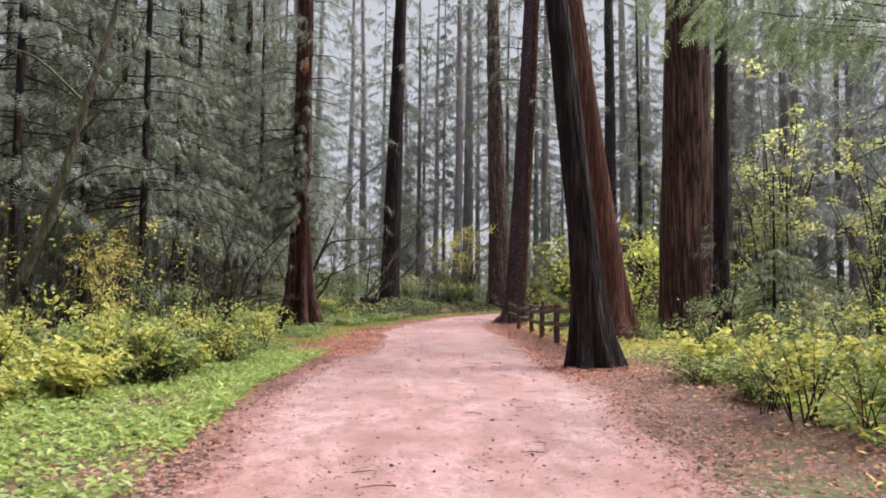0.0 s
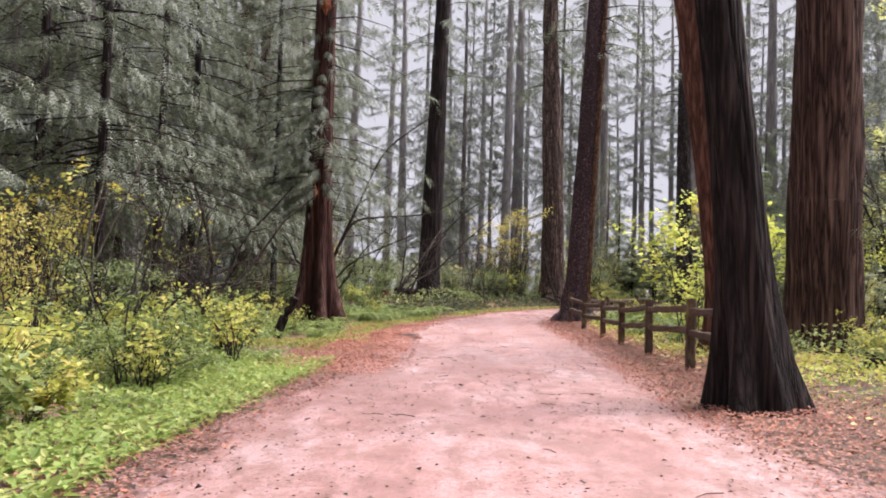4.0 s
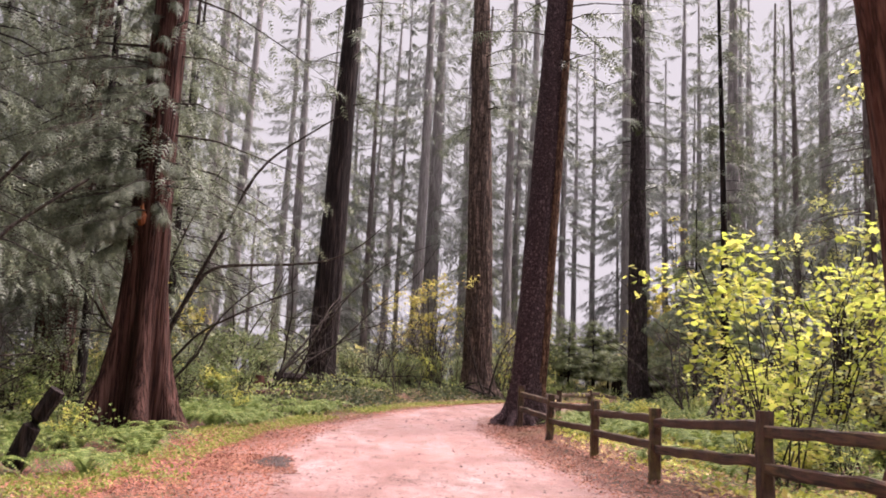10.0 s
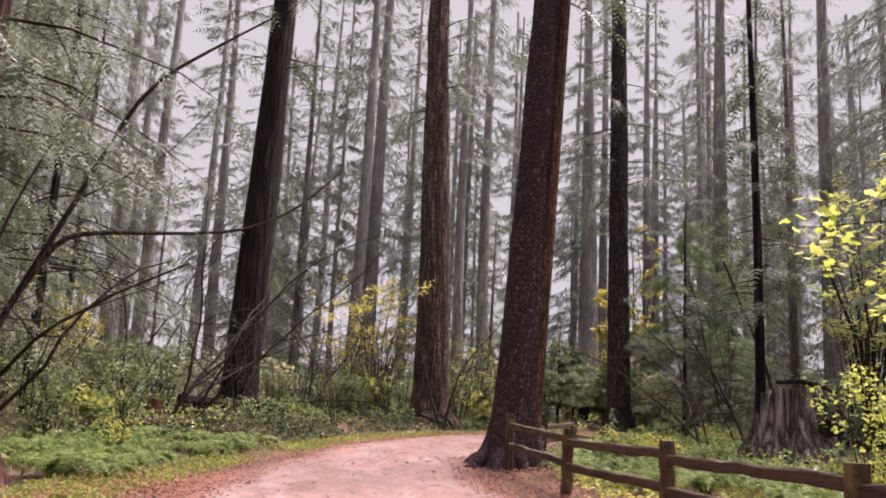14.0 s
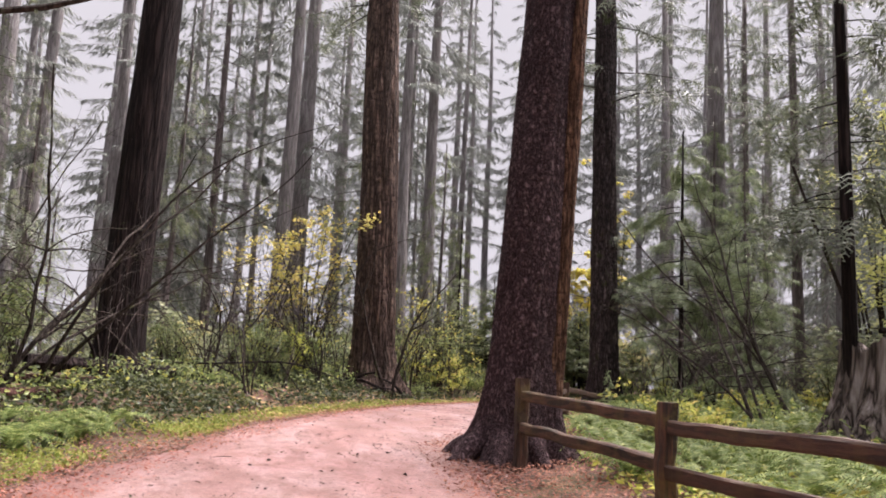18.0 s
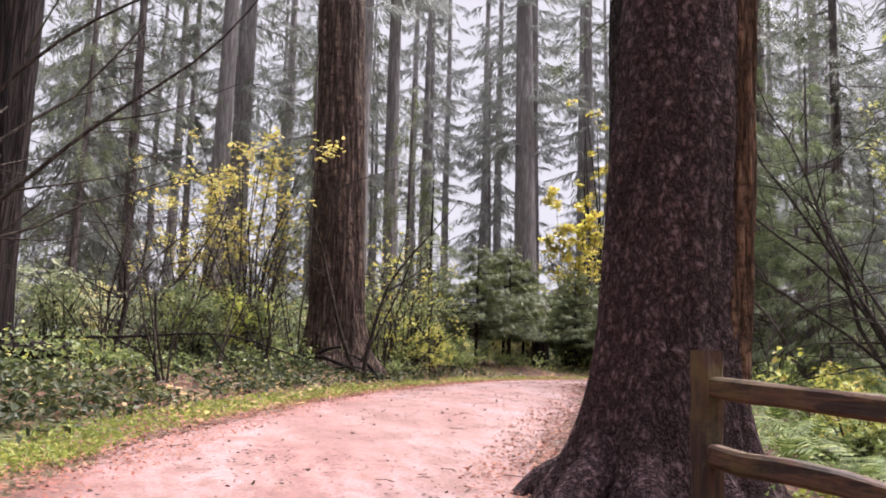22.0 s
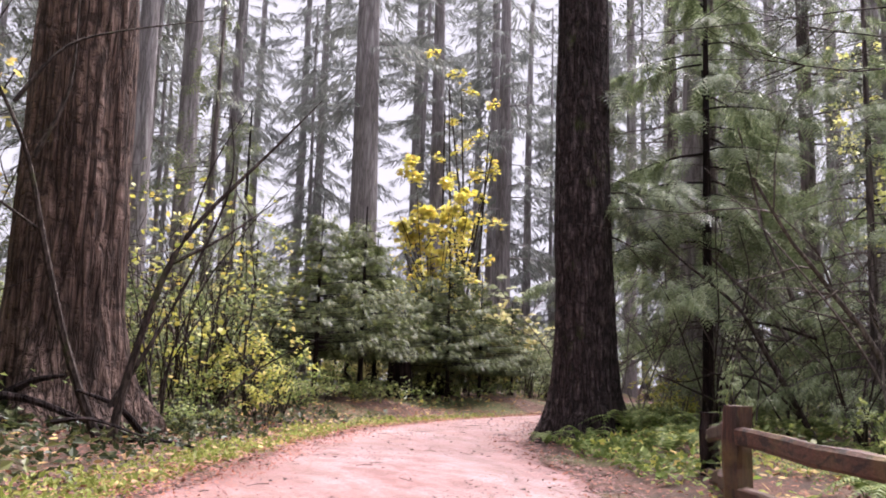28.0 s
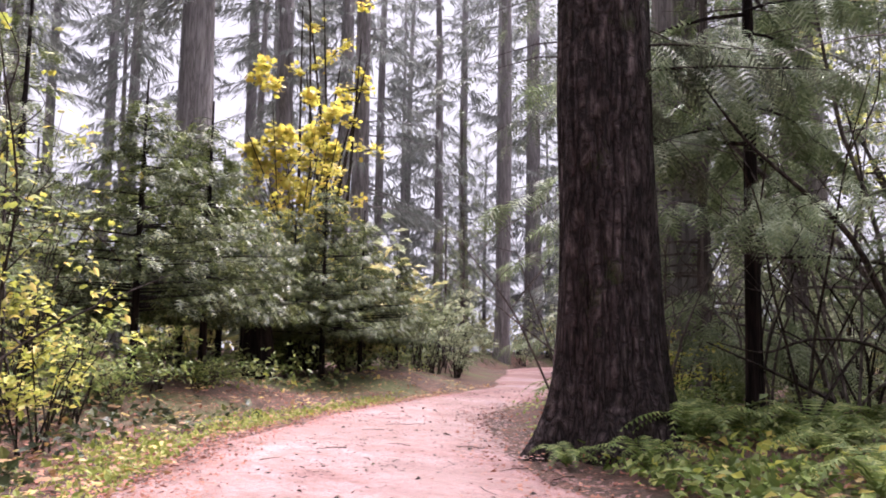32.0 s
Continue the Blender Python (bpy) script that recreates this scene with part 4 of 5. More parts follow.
undergrowth(24, 62, 92, True, 1.2, 7, 1.0, 0.3, 0.5, 1.2)
undergrowth(24, 62, 92, False, 1.2, 7, 1.0, 0.3, 0.5, 1.2)

# bushes that close the wood low down, far back and behind the young cedars
count = 0
while count < 84:
    x, y = (ur.uniform(-32, 46), ur.uniform(69, 96)) if count < 52 else (ur.uniform(8, 18), ur.uniform(66, 69)) if count < 64 else (ur.uniform(18, 30), ur.uniform(44, 62))
    if float(off_path(x, y)) < 2.0 or math.hypot(x - MIST[0], y - MIST[1]) > MIST[2] - 2:
        continue
    one = int(ur.random() < 0.22)
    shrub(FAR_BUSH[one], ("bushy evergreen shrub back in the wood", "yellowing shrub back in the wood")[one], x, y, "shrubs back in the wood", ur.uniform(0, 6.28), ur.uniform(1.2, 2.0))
    count += 1

for k, (x, y, s) in enumerate([(6.6, 57.6, 0.9), (7.3, 58.7, 1.0), (8.0, 59.6, 0.9), (6.9, 59.6, 1.1), (8.9, 60.3, 0.8), (9.8, 60.8, 0.7), (6.0, 58.4, 1.0), (5.4, 57.3, 0.8), (5.0, 56.4, 0.7)]):
    if k % 3:
        shrub(SALALS[k % 3], "leafy green understorey shrub", x, y, "green shrubs", 2.1 * k, s)
    else:
        shrub(BERRIES[1], "low shrub with yellowing autumn leaves", x, y, "yellowing shrubs", 2.1 * k, s)

count = 0
while count < 230:
    y = ur.uniform(8, 60) if count < 130 else ur.uniform(30, 50)
    side = ur.random() < 0.6
    side = side and y < 50
    x = float(left_edge(y)) - 1.3 - 5 * ur.random() ** 1.5 if side else float(right_edge(y)) + 1.6 + 6 * ur.random() ** 1.3
    if math.hypot(x - 10.6, y - 41.9) < 1.7 or math.hypot(x + 6.2, y - 35) < 1.6 or math.hypot(x - 3.2, y - 41) < 1.5 or math.hypot(x - 3.15, y - 17.5) < 1.5 or (not side and y < 26) or (side and y > 43):
        continue
    sword_fern(count, x, y, ur.uniform(0, 6.28), ur.uniform(0.65, 1.2), float(off_path(x, y)) < 2.6)
    count += 1

for x, y, s in [(10.15, 53.95, 0.8), (11.6, 53.9, 0.95), (9.95, 54.6, 0.6), (12.3, 53.2, 1.0), (13.2, 52.4, 1.1), (11.3, 52.2, 0.8), (12.6, 51.2, 0.9), (14.3, 53.6, 1.1), (10.5, 52.3, 0.7), (9.9, 50.2, 0.8), (11.6, 50.4, 1.0), (-5.1, 28.6, 1.0), (-6.5, 28.0, 0.9), (-4.7, 30.2, 0.8), (-5.6, 32.2, 0.9), (-7.6, 33.4, 0.9), (-4.2, 36.6, 0.85), (-4.7, 37.6, 0.95), (-4.1, 38.6, 0.8), (-5.4, 38.8, 1.0), (-4.6, 39.8, 0.9), (-5.6, 40.9, 1.0), (-4.7, 41.8, 0.85), (-6.6, 40.0, 1.0), (-5.0, 43.2, 0.9), (-6.2, 42.6, 1.0), (-1.2, 51.6, 0.8), (0.6, 53.0, 0.75), (5.6, 37.6, 1.0), (6.4, 36.4, 1.0), (5.2, 36.0, 0.9), (6.9, 38.0, 1.1), (7.6, 36.8, 1.0), (5.9, 39.0, 1.0), (7.9, 39.2, 1.1), (6.8, 40.2, 1.0), (8.9, 38.4, 1.1), (8.4, 40.4, 0.9), (5.6, 34.4, 0.9), (6.8, 34.8, 1.0), (5.0, 40.4, 0.9), (6.0, 41.6, 1.0), (7.4, 42.0, 1.0), (5.5, 43.4, 0.9)]:
    sword_fern(int(10 * x), x, y, 5 * x, s, True)

for k in range(30):
    y = ur.uniform(30, 47)
    x = float(right_edge(y)) + ur.uniform(2.0, 6.5)
    if math.hypot(x - 10.6, y - 42.1) > 1.7:
        sword_fern(350 + k, x, y, ur.uniform(0, 6.28), ur.uniform(0.7, 1.15), k % 2 == 0)
for k in range(10):
    y = ur.uniform(38, 51)
    x = float(left_edge(y)) - ur.uniform(1.6, 4.2)
    if clear_of_things(x, y, True, 9):
        sword_fern(300 + k, x, y, ur.uniform(0, 6.28), ur.uniform(0.6, 1.1), k % 2 == 0)

# tall yellow maples
MAPLES = [shrub_kit(441, 4.2, 2.5, 14, 1250, 0.115, MAPLE, MAPLE_LEAF, "maple_shrub", 0.08, 0.25, 0.6), shrub_kit(442, 6.6, 1.9, 14, 1100, 0.125, GOLD, MAPLE_LEAF, "maple_shrub", 0.2, 0.12), shrub_kit(443, 3.4, 1.5, 16, 270, 0.09, THIN_GOLD, MAPLE_LEAF, "maple_shrub", 0.15, 0.2, 0.5), shrub_kit(444, 10.0, 2.6, 12, 1700, 0.12, PALE_MAPLE, MAPLE_LEAF, "maple_tree", 0.3, 0.1), shrub_kit(445, 15.0, 1.7, 9, 900, 0.15, GOLD, MAPLE_LEAF, "maple_tree", 0.35, 0.05), shrub_kit(446, 5.6, 1.75, 15, 1250, 0.095, SOFT_GOLD, MAPLE_LEAF, "maple_shrub", 0.3, 0.12, 0.7), shrub_kit(447, 8.6, 1.5, 9, 1500, 0.17, GOLD, MAPLE_LEAF, "maple_tree", 0.6, 0.08, 0.6)]
BRIGHT, PALE, GOLDEN, SPARSE = "vine maple with bright yellow-green leaves", "slender maple tree with pale yellow-green leaves", "tall thin maple with golden autumn leaves", "maple shrub of many thin stems with sparse golden leaves"
for k, x, y, s, label in [(0, 5.2, 28.8, 1.05, BRIGHT), (0, 6.7, 30.6, 1.15, BRIGHT), (0, 5.9, 31.7, 0.55, BRIGHT), (0, 7.4, 34.3, 0.6, BRIGHT), (5, 1.2, 55.4, 1.2, GOLDEN), (5, -0.1, 57.2, 1.1, GOLDEN), (5, -8.6, 20.5, 0.6, GOLDEN), (5, -10.2, 24.0, 0.7, GOLDEN), (2, -7.2, 18.6, 1.0, SPARSE), (2, -9.0, 17.0, 1.1, SPARSE), (2, -8.2, 26.5, 1.1, SPARSE), (6, 15.4, 67.2, 1.05, GOLDEN), (0, 0.9, 53.6, 0.42, BRIGHT), (0, -0.4, 54.8, 0.45, BRIGHT), (2, 1.6, 55.4, 1.0, SPARSE), (2, 0.2, 55.5, 1.0, SPARSE), (2, 5.2, 57.4, 1.15, SPARSE), (2, 6.2, 58.8, 1.1, SPARSE), (2, 7.3, 60.2, 1.0, SPARSE), (2, 5.0, 59.4, 1.2, SPARSE), (1, 15.7, 67.2, 1.15, GOLDEN), (1, 15.2, 66.9, 0.95, GOLDEN), (4, 17.6, 69.5, 1.0, GOLDEN), (4, -15.0, 74.0, 0.8, GOLDEN),
                          (1, -9.2, 51.0, 0.6, GOLDEN), (1, -8.4, 47.0, 0.5, GOLDEN), (2, -9.5, 46.0, 1.2, SPARSE), (2, -9.0, 50.0, 1.2, SPARSE), (1, -16.0, 73.0, 1.0, GOLDEN), (1, -13.5, 70.0, 0.9, GOLDEN), (3, 17.5, 48.5, 1.2, PALE), (3, 22.0, 55.0, 1.3, PALE), (3, 14.4, 36.1, 1.3, PALE), (3, 14.5, 28.0, 0.8, PALE), (3, 17.0, 42.5, 1.2, PALE), (3, 21.0, 38.0, 1.4, PALE), (0, 5.9, 11.2, 0.36, BRIGHT), (3, 18.0, 30.0, 0.9, PALE), (1, -10.2, 25.0, 0.75, GOLDEN), (0, 11.5, 33.5, 0.9, BRIGHT)]:
    shrub(MAPLES[k], label, x, y, "maples", x + y, s)


# ---- low herbs, litter, twigs ----
def scatter_band(n, y0, y1, near, far, side, power=1.5, r=None):
    y = r.uniform(y0, y1, n)
    d = near + (far - near) * r.random(n) ** power
    x = np.where(side < 0, left_edge(y) - d, right_edge(y) + d)
    return x, y


def herbs():
    g = rr(51)
    pieces = []
    for n, y0, y1, near, far, side in ((36000, 1.5, 21, 0.2, 3.8, -1), (12000, 2, 14, 1.7, 5, 1), (8000, 14, 44, 1.5, 7, 1), (3500, 44, 64, 0.6, 4, 1)):
        x, y = scatter_band(n, y0, y1, near, far, side, 1.15, g)
        keep = (np.sin(x * 2.1 + 0.6 * y) + np.sin(y * 1.3 - x) + g.normal(0, 0.6, n)) > (-1.3 if y1 < 22 else -0.35)
        x, y = x[keep], y[keep]
        m = len(x)
        z = base_height(x, y) + g.uniform(0.0, 0.13, m)
        pieces.append(strew(LEAF, np.stack([x, y, z], -1), g.normal(0, 1, (m, 3)) * (1, 1, 0.35), np.array([0, 0, 1.0]) + g.normal(0, 0.3, (m, 3)), g.uniform(0.05, 0.12, m)))
    ob = new("low_herbs", mesh_np("low_herbs", *join(pieces), CLOVER))
    tagged(ob, "low bright green herbs along the path edge", "ground cover", kind="stuff")


def verge():
    """The yellow-green strip of moss and short grass along the path."""
    g = rr(53)
    pieces = []
    for n, y0, y1, near, far in ((9000, 19, 28, 0.9, 3.6), (13000, 27, 44, 0.2, 1.6), (11000, 43, 62, 0.1, 1.15)):
        x, y = scatter_band(n, y0, y1, near, far, -1, 1.1, g)
        keep = (np.sin(x * 1.7 + 0.8 * y) + np.sin(y * 1.1 - 1.3 * x) + g.normal(0, 0.7, n)) > -0.7
        x, y = x[keep], y[keep]
        m = len(x)
        pieces.append(strew(LEAF, np.stack([x, y, base_height(x, y) + g.uniform(-0.01, 0.07, m)], -1), g.normal(0, 1, (m, 3)) * (1, 1, 0.8), np.array([0, 0, 1.0]) + g.normal(0, 0.5, (m, 3)), g.uniform(0.035, 0.085, m)))
    ob = new("verge_moss", mesh_np("verge_moss", *join(pieces), VERGE))
    tagged(ob, "yellow-green moss and short grass along the gravel", "ground cover", kind="stuff")


def tangle(name, label, mat, bands, seed, lo, hi):
    """A knee-high tangle of leaves and stalks that covers the ground between the shrubs, in patches of uneven height."""
    g = rr(seed)
    pieces = []
    for n, y0, y1, near, far, side in bands:
        x, y = scatter_band(n, y0, y1, near, far, side, 1.0, g)
        patch = np.sin(0.9 * x + 0.5 * y + seed) + np.sin(1.1 * y - 0.8 * x + 2 * seed) + 0.6 * np.sin(2.7 * x + 1.9 * y)
        keep = patch + g.normal(0, 0.35, n) > -0.5
        x, y, patch = x[keep], y[keep], patch[keep]
        m = len(x)
        z = base_height(x, y) + (lo + (hi - lo) * np.clip(0.35 + 0.28 * patch, 0, 1)) * g.random(m) ** 0.7
        pieces.append(strew(LEAF, np.stack([x, y, z], -1), g.normal(0, 1, (m, 3)) * (1, 1, 0.6), np.array([0, 0, 1.0]) + g.normal(0, 0.45, (m, 3)), g.uniform(0.06, 0.15, m)))
    ob = new(name, mesh_np(name, *join(pieces), mat))
    tagged(ob, label, "undergrowth", kind="stuff")


def litter():
    g = rr(52)
    pieces = []
    for n, y0, y1, near, far, side in ((20000, 1, 64, -0.45, 2.6, -1), (20000, 1, 64, -0.6, 2.6, 1), (14000, 20, 37, -1.1, 1.4, -1), (11000, 15, 44, -0.45, 2.0, 1), (12000, 15, 50, 1.2, 6, 1), (2500, 1, 22, -0.2, 0.7, -1), (8000, 4, 24, -0.4, 1.8, 1), (9000, 30, 48, -0.7, 1.6, 1), (9000, 37, 62, -0.3, 3.0, -1), (5000, 28.2, 30.6, -1.2, 0.2, -1)):
        x, y = scatter_band(n, y0, y1, near, far, side, 1.0, g)
        z = base_height(x, y) + g.uniform(0.005, 0.03, n) + np.where(near < 0, 0.02, 0.0)
        pieces.append(strew(CRUMB, np.stack([x, y, z], -1), g.normal(0, 1, (n, 3)) * (1, 1, 0.15), np.array([0, 0, 1.0]) + g.normal(0, 0.25, (n, 3)), g.uniform(0.03, 0.075, n)))
    n = 13000
    y = g.uniform(0.5, 62, n)
    s = np.abs(g.normal(0, 0.32, n)).clip(0, 1) * 0.5
    s = np.where(g.random(n) < 0.5, s, 1 - s)
    x = left_edge(y) + (right_edge(y) - left_edge(y)) * s
    z = base_height(x, y) + 0.046
    pieces.append(strew(CRUMB, np.stack([x, y, z], -1), g.normal(0, 1, (n, 3)) * (1, 1, 0.05), np.array([0, 0, 1.0]) + g.normal(0, 0.12, (n, 3)), g.uniform(0.015, 0.05, n)))
    rust = []
    for n, y0, y1, near, far, side, power in ((34000, 19, 38, -0.9, 1.3, -1, 1.0), (14000, 24, 34, 0.1, 3.0, -1, 1.2), (10000, 14, 40, -0.5, 1.2, 1, 1.0), (12000, 38, 62, -0.8, 0.5, -1, 1.0)):
        x, y = scatter_band(n, y0, y1, near, far, side, power, g)
        rust.append(strew(CRUMB, np.stack([x, y, base_height(x, y) + g.uniform(0.01, 0.035, n) + np.where(near < 0, 0.02, 0.0)], -1), g.normal(0, 1, (n, 3)) * (1, 1, 0.15), np.array([0, 0, 1.0]) + g.normal(0, 0.25, (n, 3)), g.uniform(0.018, 0.05, n)))
    for n, y0, y1, near, far, side in ((14000, 1, 20, -0.5, 2.4, 1), (9000, 20, 46, -0.5, 1.8, 1), (7000, 1, 20, -0.5, 0.7, -1)):
        x, y = scatter_band(n, y0, y1, near, far, side, 1.0, g)
        pieces.append(strew(CRUMB, np.stack([x, y, base_height(x, y) + g.uniform(0.0, 0.03, n) + 0.015], -1), g.normal(0, 1, (n, 3)) * (1, 1, 0.15), np.array([0, 0, 1.0]) + g.normal(0, 0.25, (n, 3)), g.uniform(0.018, 0.05, n)))
    n = 26000
    y = g.uniform(0.5, 62, n)
    out = np.abs(g.normal(0, 0.36, n)) - 0.25
    x = np.where(g.random(n) < 0.5, left_edge(y) - out, right_edge(y) + out)
    grit = strew(CRUMB, np.stack([x, y, base_height(x, y) + g.uniform(0.0, 0.02, n) - 0.005], -1), g.normal(0, 1, (n, 3)) * (1, 1, 0.1), np.array([0, 0, 1.0]) + g.normal(0, 0.15, (n, 3)), g.uniform(0.03, 0.09, n))
    ob = new("strewn_gravel", mesh_np("strewn_gravel", *grit, PATH_M))
    tagged(ob, "loose pink gravel spilt over the path edges", "gravel", kind="stuff")
    n = 16000
    cx, cy = g.beta(0.8, 0.8, 620), g.uniform(1, 62, 620)
    pick = g.integers(0, 620, n)
    y = cy[pick] + g.normal(0, 0.2, n)
    x = left_edge(y) + (right_edge(y) - left_edge(y)) * np.clip(cx[pick] + g.normal(0, 0.05, n), -0.05, 1.05)
    crumbs = strew(CRUMB, np.stack([x, y, base_height(x, y) + 0.046], -1), g.normal(0, 1, (n, 3)) * (1, 1, 0.05), np.array([0, 0, 1.0]) + g.normal(0, 0.12, (n, 3)), g.uniform(0.015, 0.055, n))
    n = 2600
    y = g.uniform(6, 62, n)
    x = left_edge(y) + (right_edge(y) - left_edge(y)) * g.beta(0.8, 0.8, n)
    chips = strew(CRUMB, np.stack([x, y, base_height(x, y) + 0.05], -1), g.normal(0, 1, (n, 3)) * (1, 1, 0.1), np.array([0, 0, 1.0]) + g.normal(0, 0.3, (n, 3)), g.uniform(0.03, 0.1, n) * g.uniform(0.6, 1.0, n))
    ob = new("bark_crumbs", mesh_np("bark_crumbs", *join([crumbs, chips]), TWIG))
    tagged(ob, "dark bark crumbs and needles clumped on the gravel", "leaf litter", kind="stuff")
    ob = new("cedar_litter", mesh_np("cedar_litter", *join(rust), RUST))
    tagged(ob, "orange-red fallen cedar sprays beside the gravel", "leaf litter", kind="stuff")
    ob = new("fallen_leaves", mesh_np("fallen_leaves", *join(pieces), LITTER))
    tagged(ob, "scattered fallen leaves and needles, rust brown", "leaf litter", kind="stuff")
    pieces = []
    n = 6300
    y = np.concatenate([g.uniform(46, 64, 1800), g.uniform(3, 22, 700), g.uniform(22, 36, 2600), g.uniform(48, 58, 1200)])
    x = np.concatenate([left_edge(y[:1800]) - g.uniform(-0.1, 4.5, 1800), right_edge(y[1800:5100]) + g.uniform(0.9, 4.5, 3300), right_edge(y[5100:]) + g.uniform(1.2, 8.0, 1200)])
    z = base_height(x, y) + g.uniform(0.02, 0.09, n)
    pieces.append(strew(MAPLE_LEAF, np.stack([x, y, z], -1), g.normal(0, 1, (n, 3)) * (1, 1, 0.2), np.array([0, 0, 1.0]) + g.normal(0, 0.25, (n, 3)), g.uniform(0.05, 0.11, n)))
    ob = new("fallen_maple_leaves", mesh_np("fallen_maple_leaves", *join(pieces), TAN))
    tagged(ob, "fallen tan and yellow maple leaves on the forest floor", "leaf litter", kind="stuff")
    bits = []
    for _ in range(190):
        y = g.uniform(1, 60)
        x = float(left_edge(y)) + float(right_edge(y) - left_edge(y)) * g.uniform(-0.1, 1.15)
        a, ln = g.uniform(0, 6.28), g.uniform(0.06, 0.3)
        z = gz(x, y) + 0.05
        bits.append(tube([(x, y, z), (x + 0.5 * ln * math.cos(a), y + 0.5 * ln * math.sin(a), z + 0.006), (x + ln * math.cos(a + 0.2), y + ln * math.sin(a + 0.2), z)], [0.004, 0.0035, 0.002], 3))
    ob = new("fallen_twigs", mesh_np("fallen_twigs", *join(bits), TWIG))
    tagged(ob, "small dark twigs strewn on the gravel", "twigs", kind="stuff")


tangle("green_undergrowth", "knee-high green undergrowth covering the forest floor", SALAL, ((9000, 2, 20, 2.6, 9, -1), (5000, 20, 44, 2.4, 9, -1), (4500, 44, 68, 2.6, 9, -1), (7000, 2, 16, 2.0, 8, 1), (9000, 16, 46, 3.4, 10, 1), (2600, 46, 64, 2.6, 9, 1)), 3, 0.1, 0.75)
tangle("dark_undergrowth", "knee-high dark evergreen undergrowth in patches", HUCK, ((7000, 20, 44, 3.2, 9, -1), (9000, 44, 68, 2.6, 9, -1), (700, 46, 62, 3.0, 8, 1)), 17, 0.08, 0.7)
tangle("yellow_undergrowth", "knee-high yellowing undergrowth in loose patches", BERRY, ((9000, 2, 15, 2.2, 8, -1), (700, 44, 62, 3.0, 8, -1), (7500, 1.5, 16, 1.6, 7, 1), (2500, 16, 46, 3.6, 9, 1)), 5, 0.1, 0.7)
tangle("dark_herbs", "low dark green herbs among fallen leaves", BRAMBLE, ((7000, 40, 60, 0.9, 4.6, -1),), 29, 0.0, 0.22)
tangle("brambles", "low dark brambles and dead stalks on the bank", BRAMBLE, ((14000, 42, 57, 1.4, 5.5, -1),), 31, 0.02, 0.38)
tangle("fern_undergrowth", "mixed low fern leaves below the fence and banks", FERN, ((3000, 26, 46, 3.2, 7, 1), (500, 32, 43, 2.6, 5.5, -1)), 8, 0.05, 0.5)
tangle("moss_tufts", "bright mossy tufts round the foot of the fir", FERN, ((1300, 50.5, 53.8, 0.6, 3.6, 1), (1200, 52.5, 55.5, 0.5, 3.2, 1)), 13, 0.02, 0.28)
tangle("pale_grass", "pale yellowing grass and low leaves behind the fence", BERRY, ((6000, 19, 41, 1.3, 4, 1), (700, 47, 56, 0.8, 4, 1)), 23, 0.02, 0.2)
herbs()
verge()
litter()


def damp_patch(x, y, a, b, seed):
    g = rr(seed)
    t = np.linspace(0, 2 * math.pi, 40, endpoint=False)
    w = 1 + 0.16 * np.sin(3 * t + seed) + 0.1 * np.sin(7 * t) + g.normal(0, 0.05, 40)
    rings = []
    for s, lift in ((1.0, 0.004), (0.75, 0.012), (0.4, 0.01)):
        px, py = x + a * s * w * np.cos(t), y + b * s * w * np.sin(t)
        side = (px - left_edge(py)) / (right_edge(py) - left_edge(py))
        bed = base_height(px, py) + 0.018 + 0.03 * np.sin(math.pi * np.clip(side, 0, 1)) ** 0.7 + 0.006 * np.sin(3 * px + 2 * py)
        rings.append(np.stack([px, py, bed + lift + g.uniform(0, 0.006, 40)], -1))
    v = np.concatenate(rings + [rings[2].mean(0, keepdims=True)])
    k = np.arange(40)
    f = [np.stack([o + k, o + (k + 1) % 40, o + 40 + (k + 1) % 40], -1) for o in (0, 40)] + [np.stack([o + k, o + 40 + (k + 1) % 40, o + 40 + k], -1) for o in (0, 40)] + [np.stack([80 + k, 80 + (k + 1) % 40, np.full(40, 120)], -1)]
    ob = new("mud_patch", mesh_np("mud_patch", v, np.concatenate(f), MUD, True))
    tagged(ob, "dark wet patch of mud on the gravel path", "mud", kind="stuff")


damp_patch(-2.58, 29.6, 0.34, 0.8, 4)


# ---- fence ----
def rough_beam(a, b, w, h, seed, waver=0.012, mat=None):
    """A split beam from a to b with uneven edges and worn corners."""
    g = rr(seed)
    a, b = Vector(a), Vector(b)
    d = (b - a).normalized()
    s = d.cross(Vector((0, 0, 1))) if abs(d.z) < 0.9 else Vector((1, 0, 0))
    s.normalize()
    u = s.cross(d)
    n = 10
    prof = [(-0.5, -0.32), (-0.36, -0.5), (0.36, -0.5), (0.5, -0.34), (0.5, 0.3), (0.34, 0.5), (-0.32, 0.5), (-0.5, 0.36)]
    v = []
    for i in range(n + 1):
        c = a + (b - a) * (i / n) + s * g.normal(0, waver) + u * g.normal(0, waver)
        for px, py in prof:
            v.append(c + s * (w * px * g.uniform(0.88, 1.1)) + u * (h * py * g.uniform(0.88, 1.1)))
    f = [(i * 8 + j, i * 8 + (j + 1) % 8, (i + 1) * 8 + (j + 1) % 8, (i + 1) * 8 + j) for i in range(n) for j in range(8)]
    me = bpy.data.meshes.new("beam")
    me.from_pydata([tuple(p) for p in v], [], f + [tuple(range(7, -1, -1)), tuple(range(n * 8, n * 8 + 8))])
    me.materials.append(mat or RAIL)
    return me


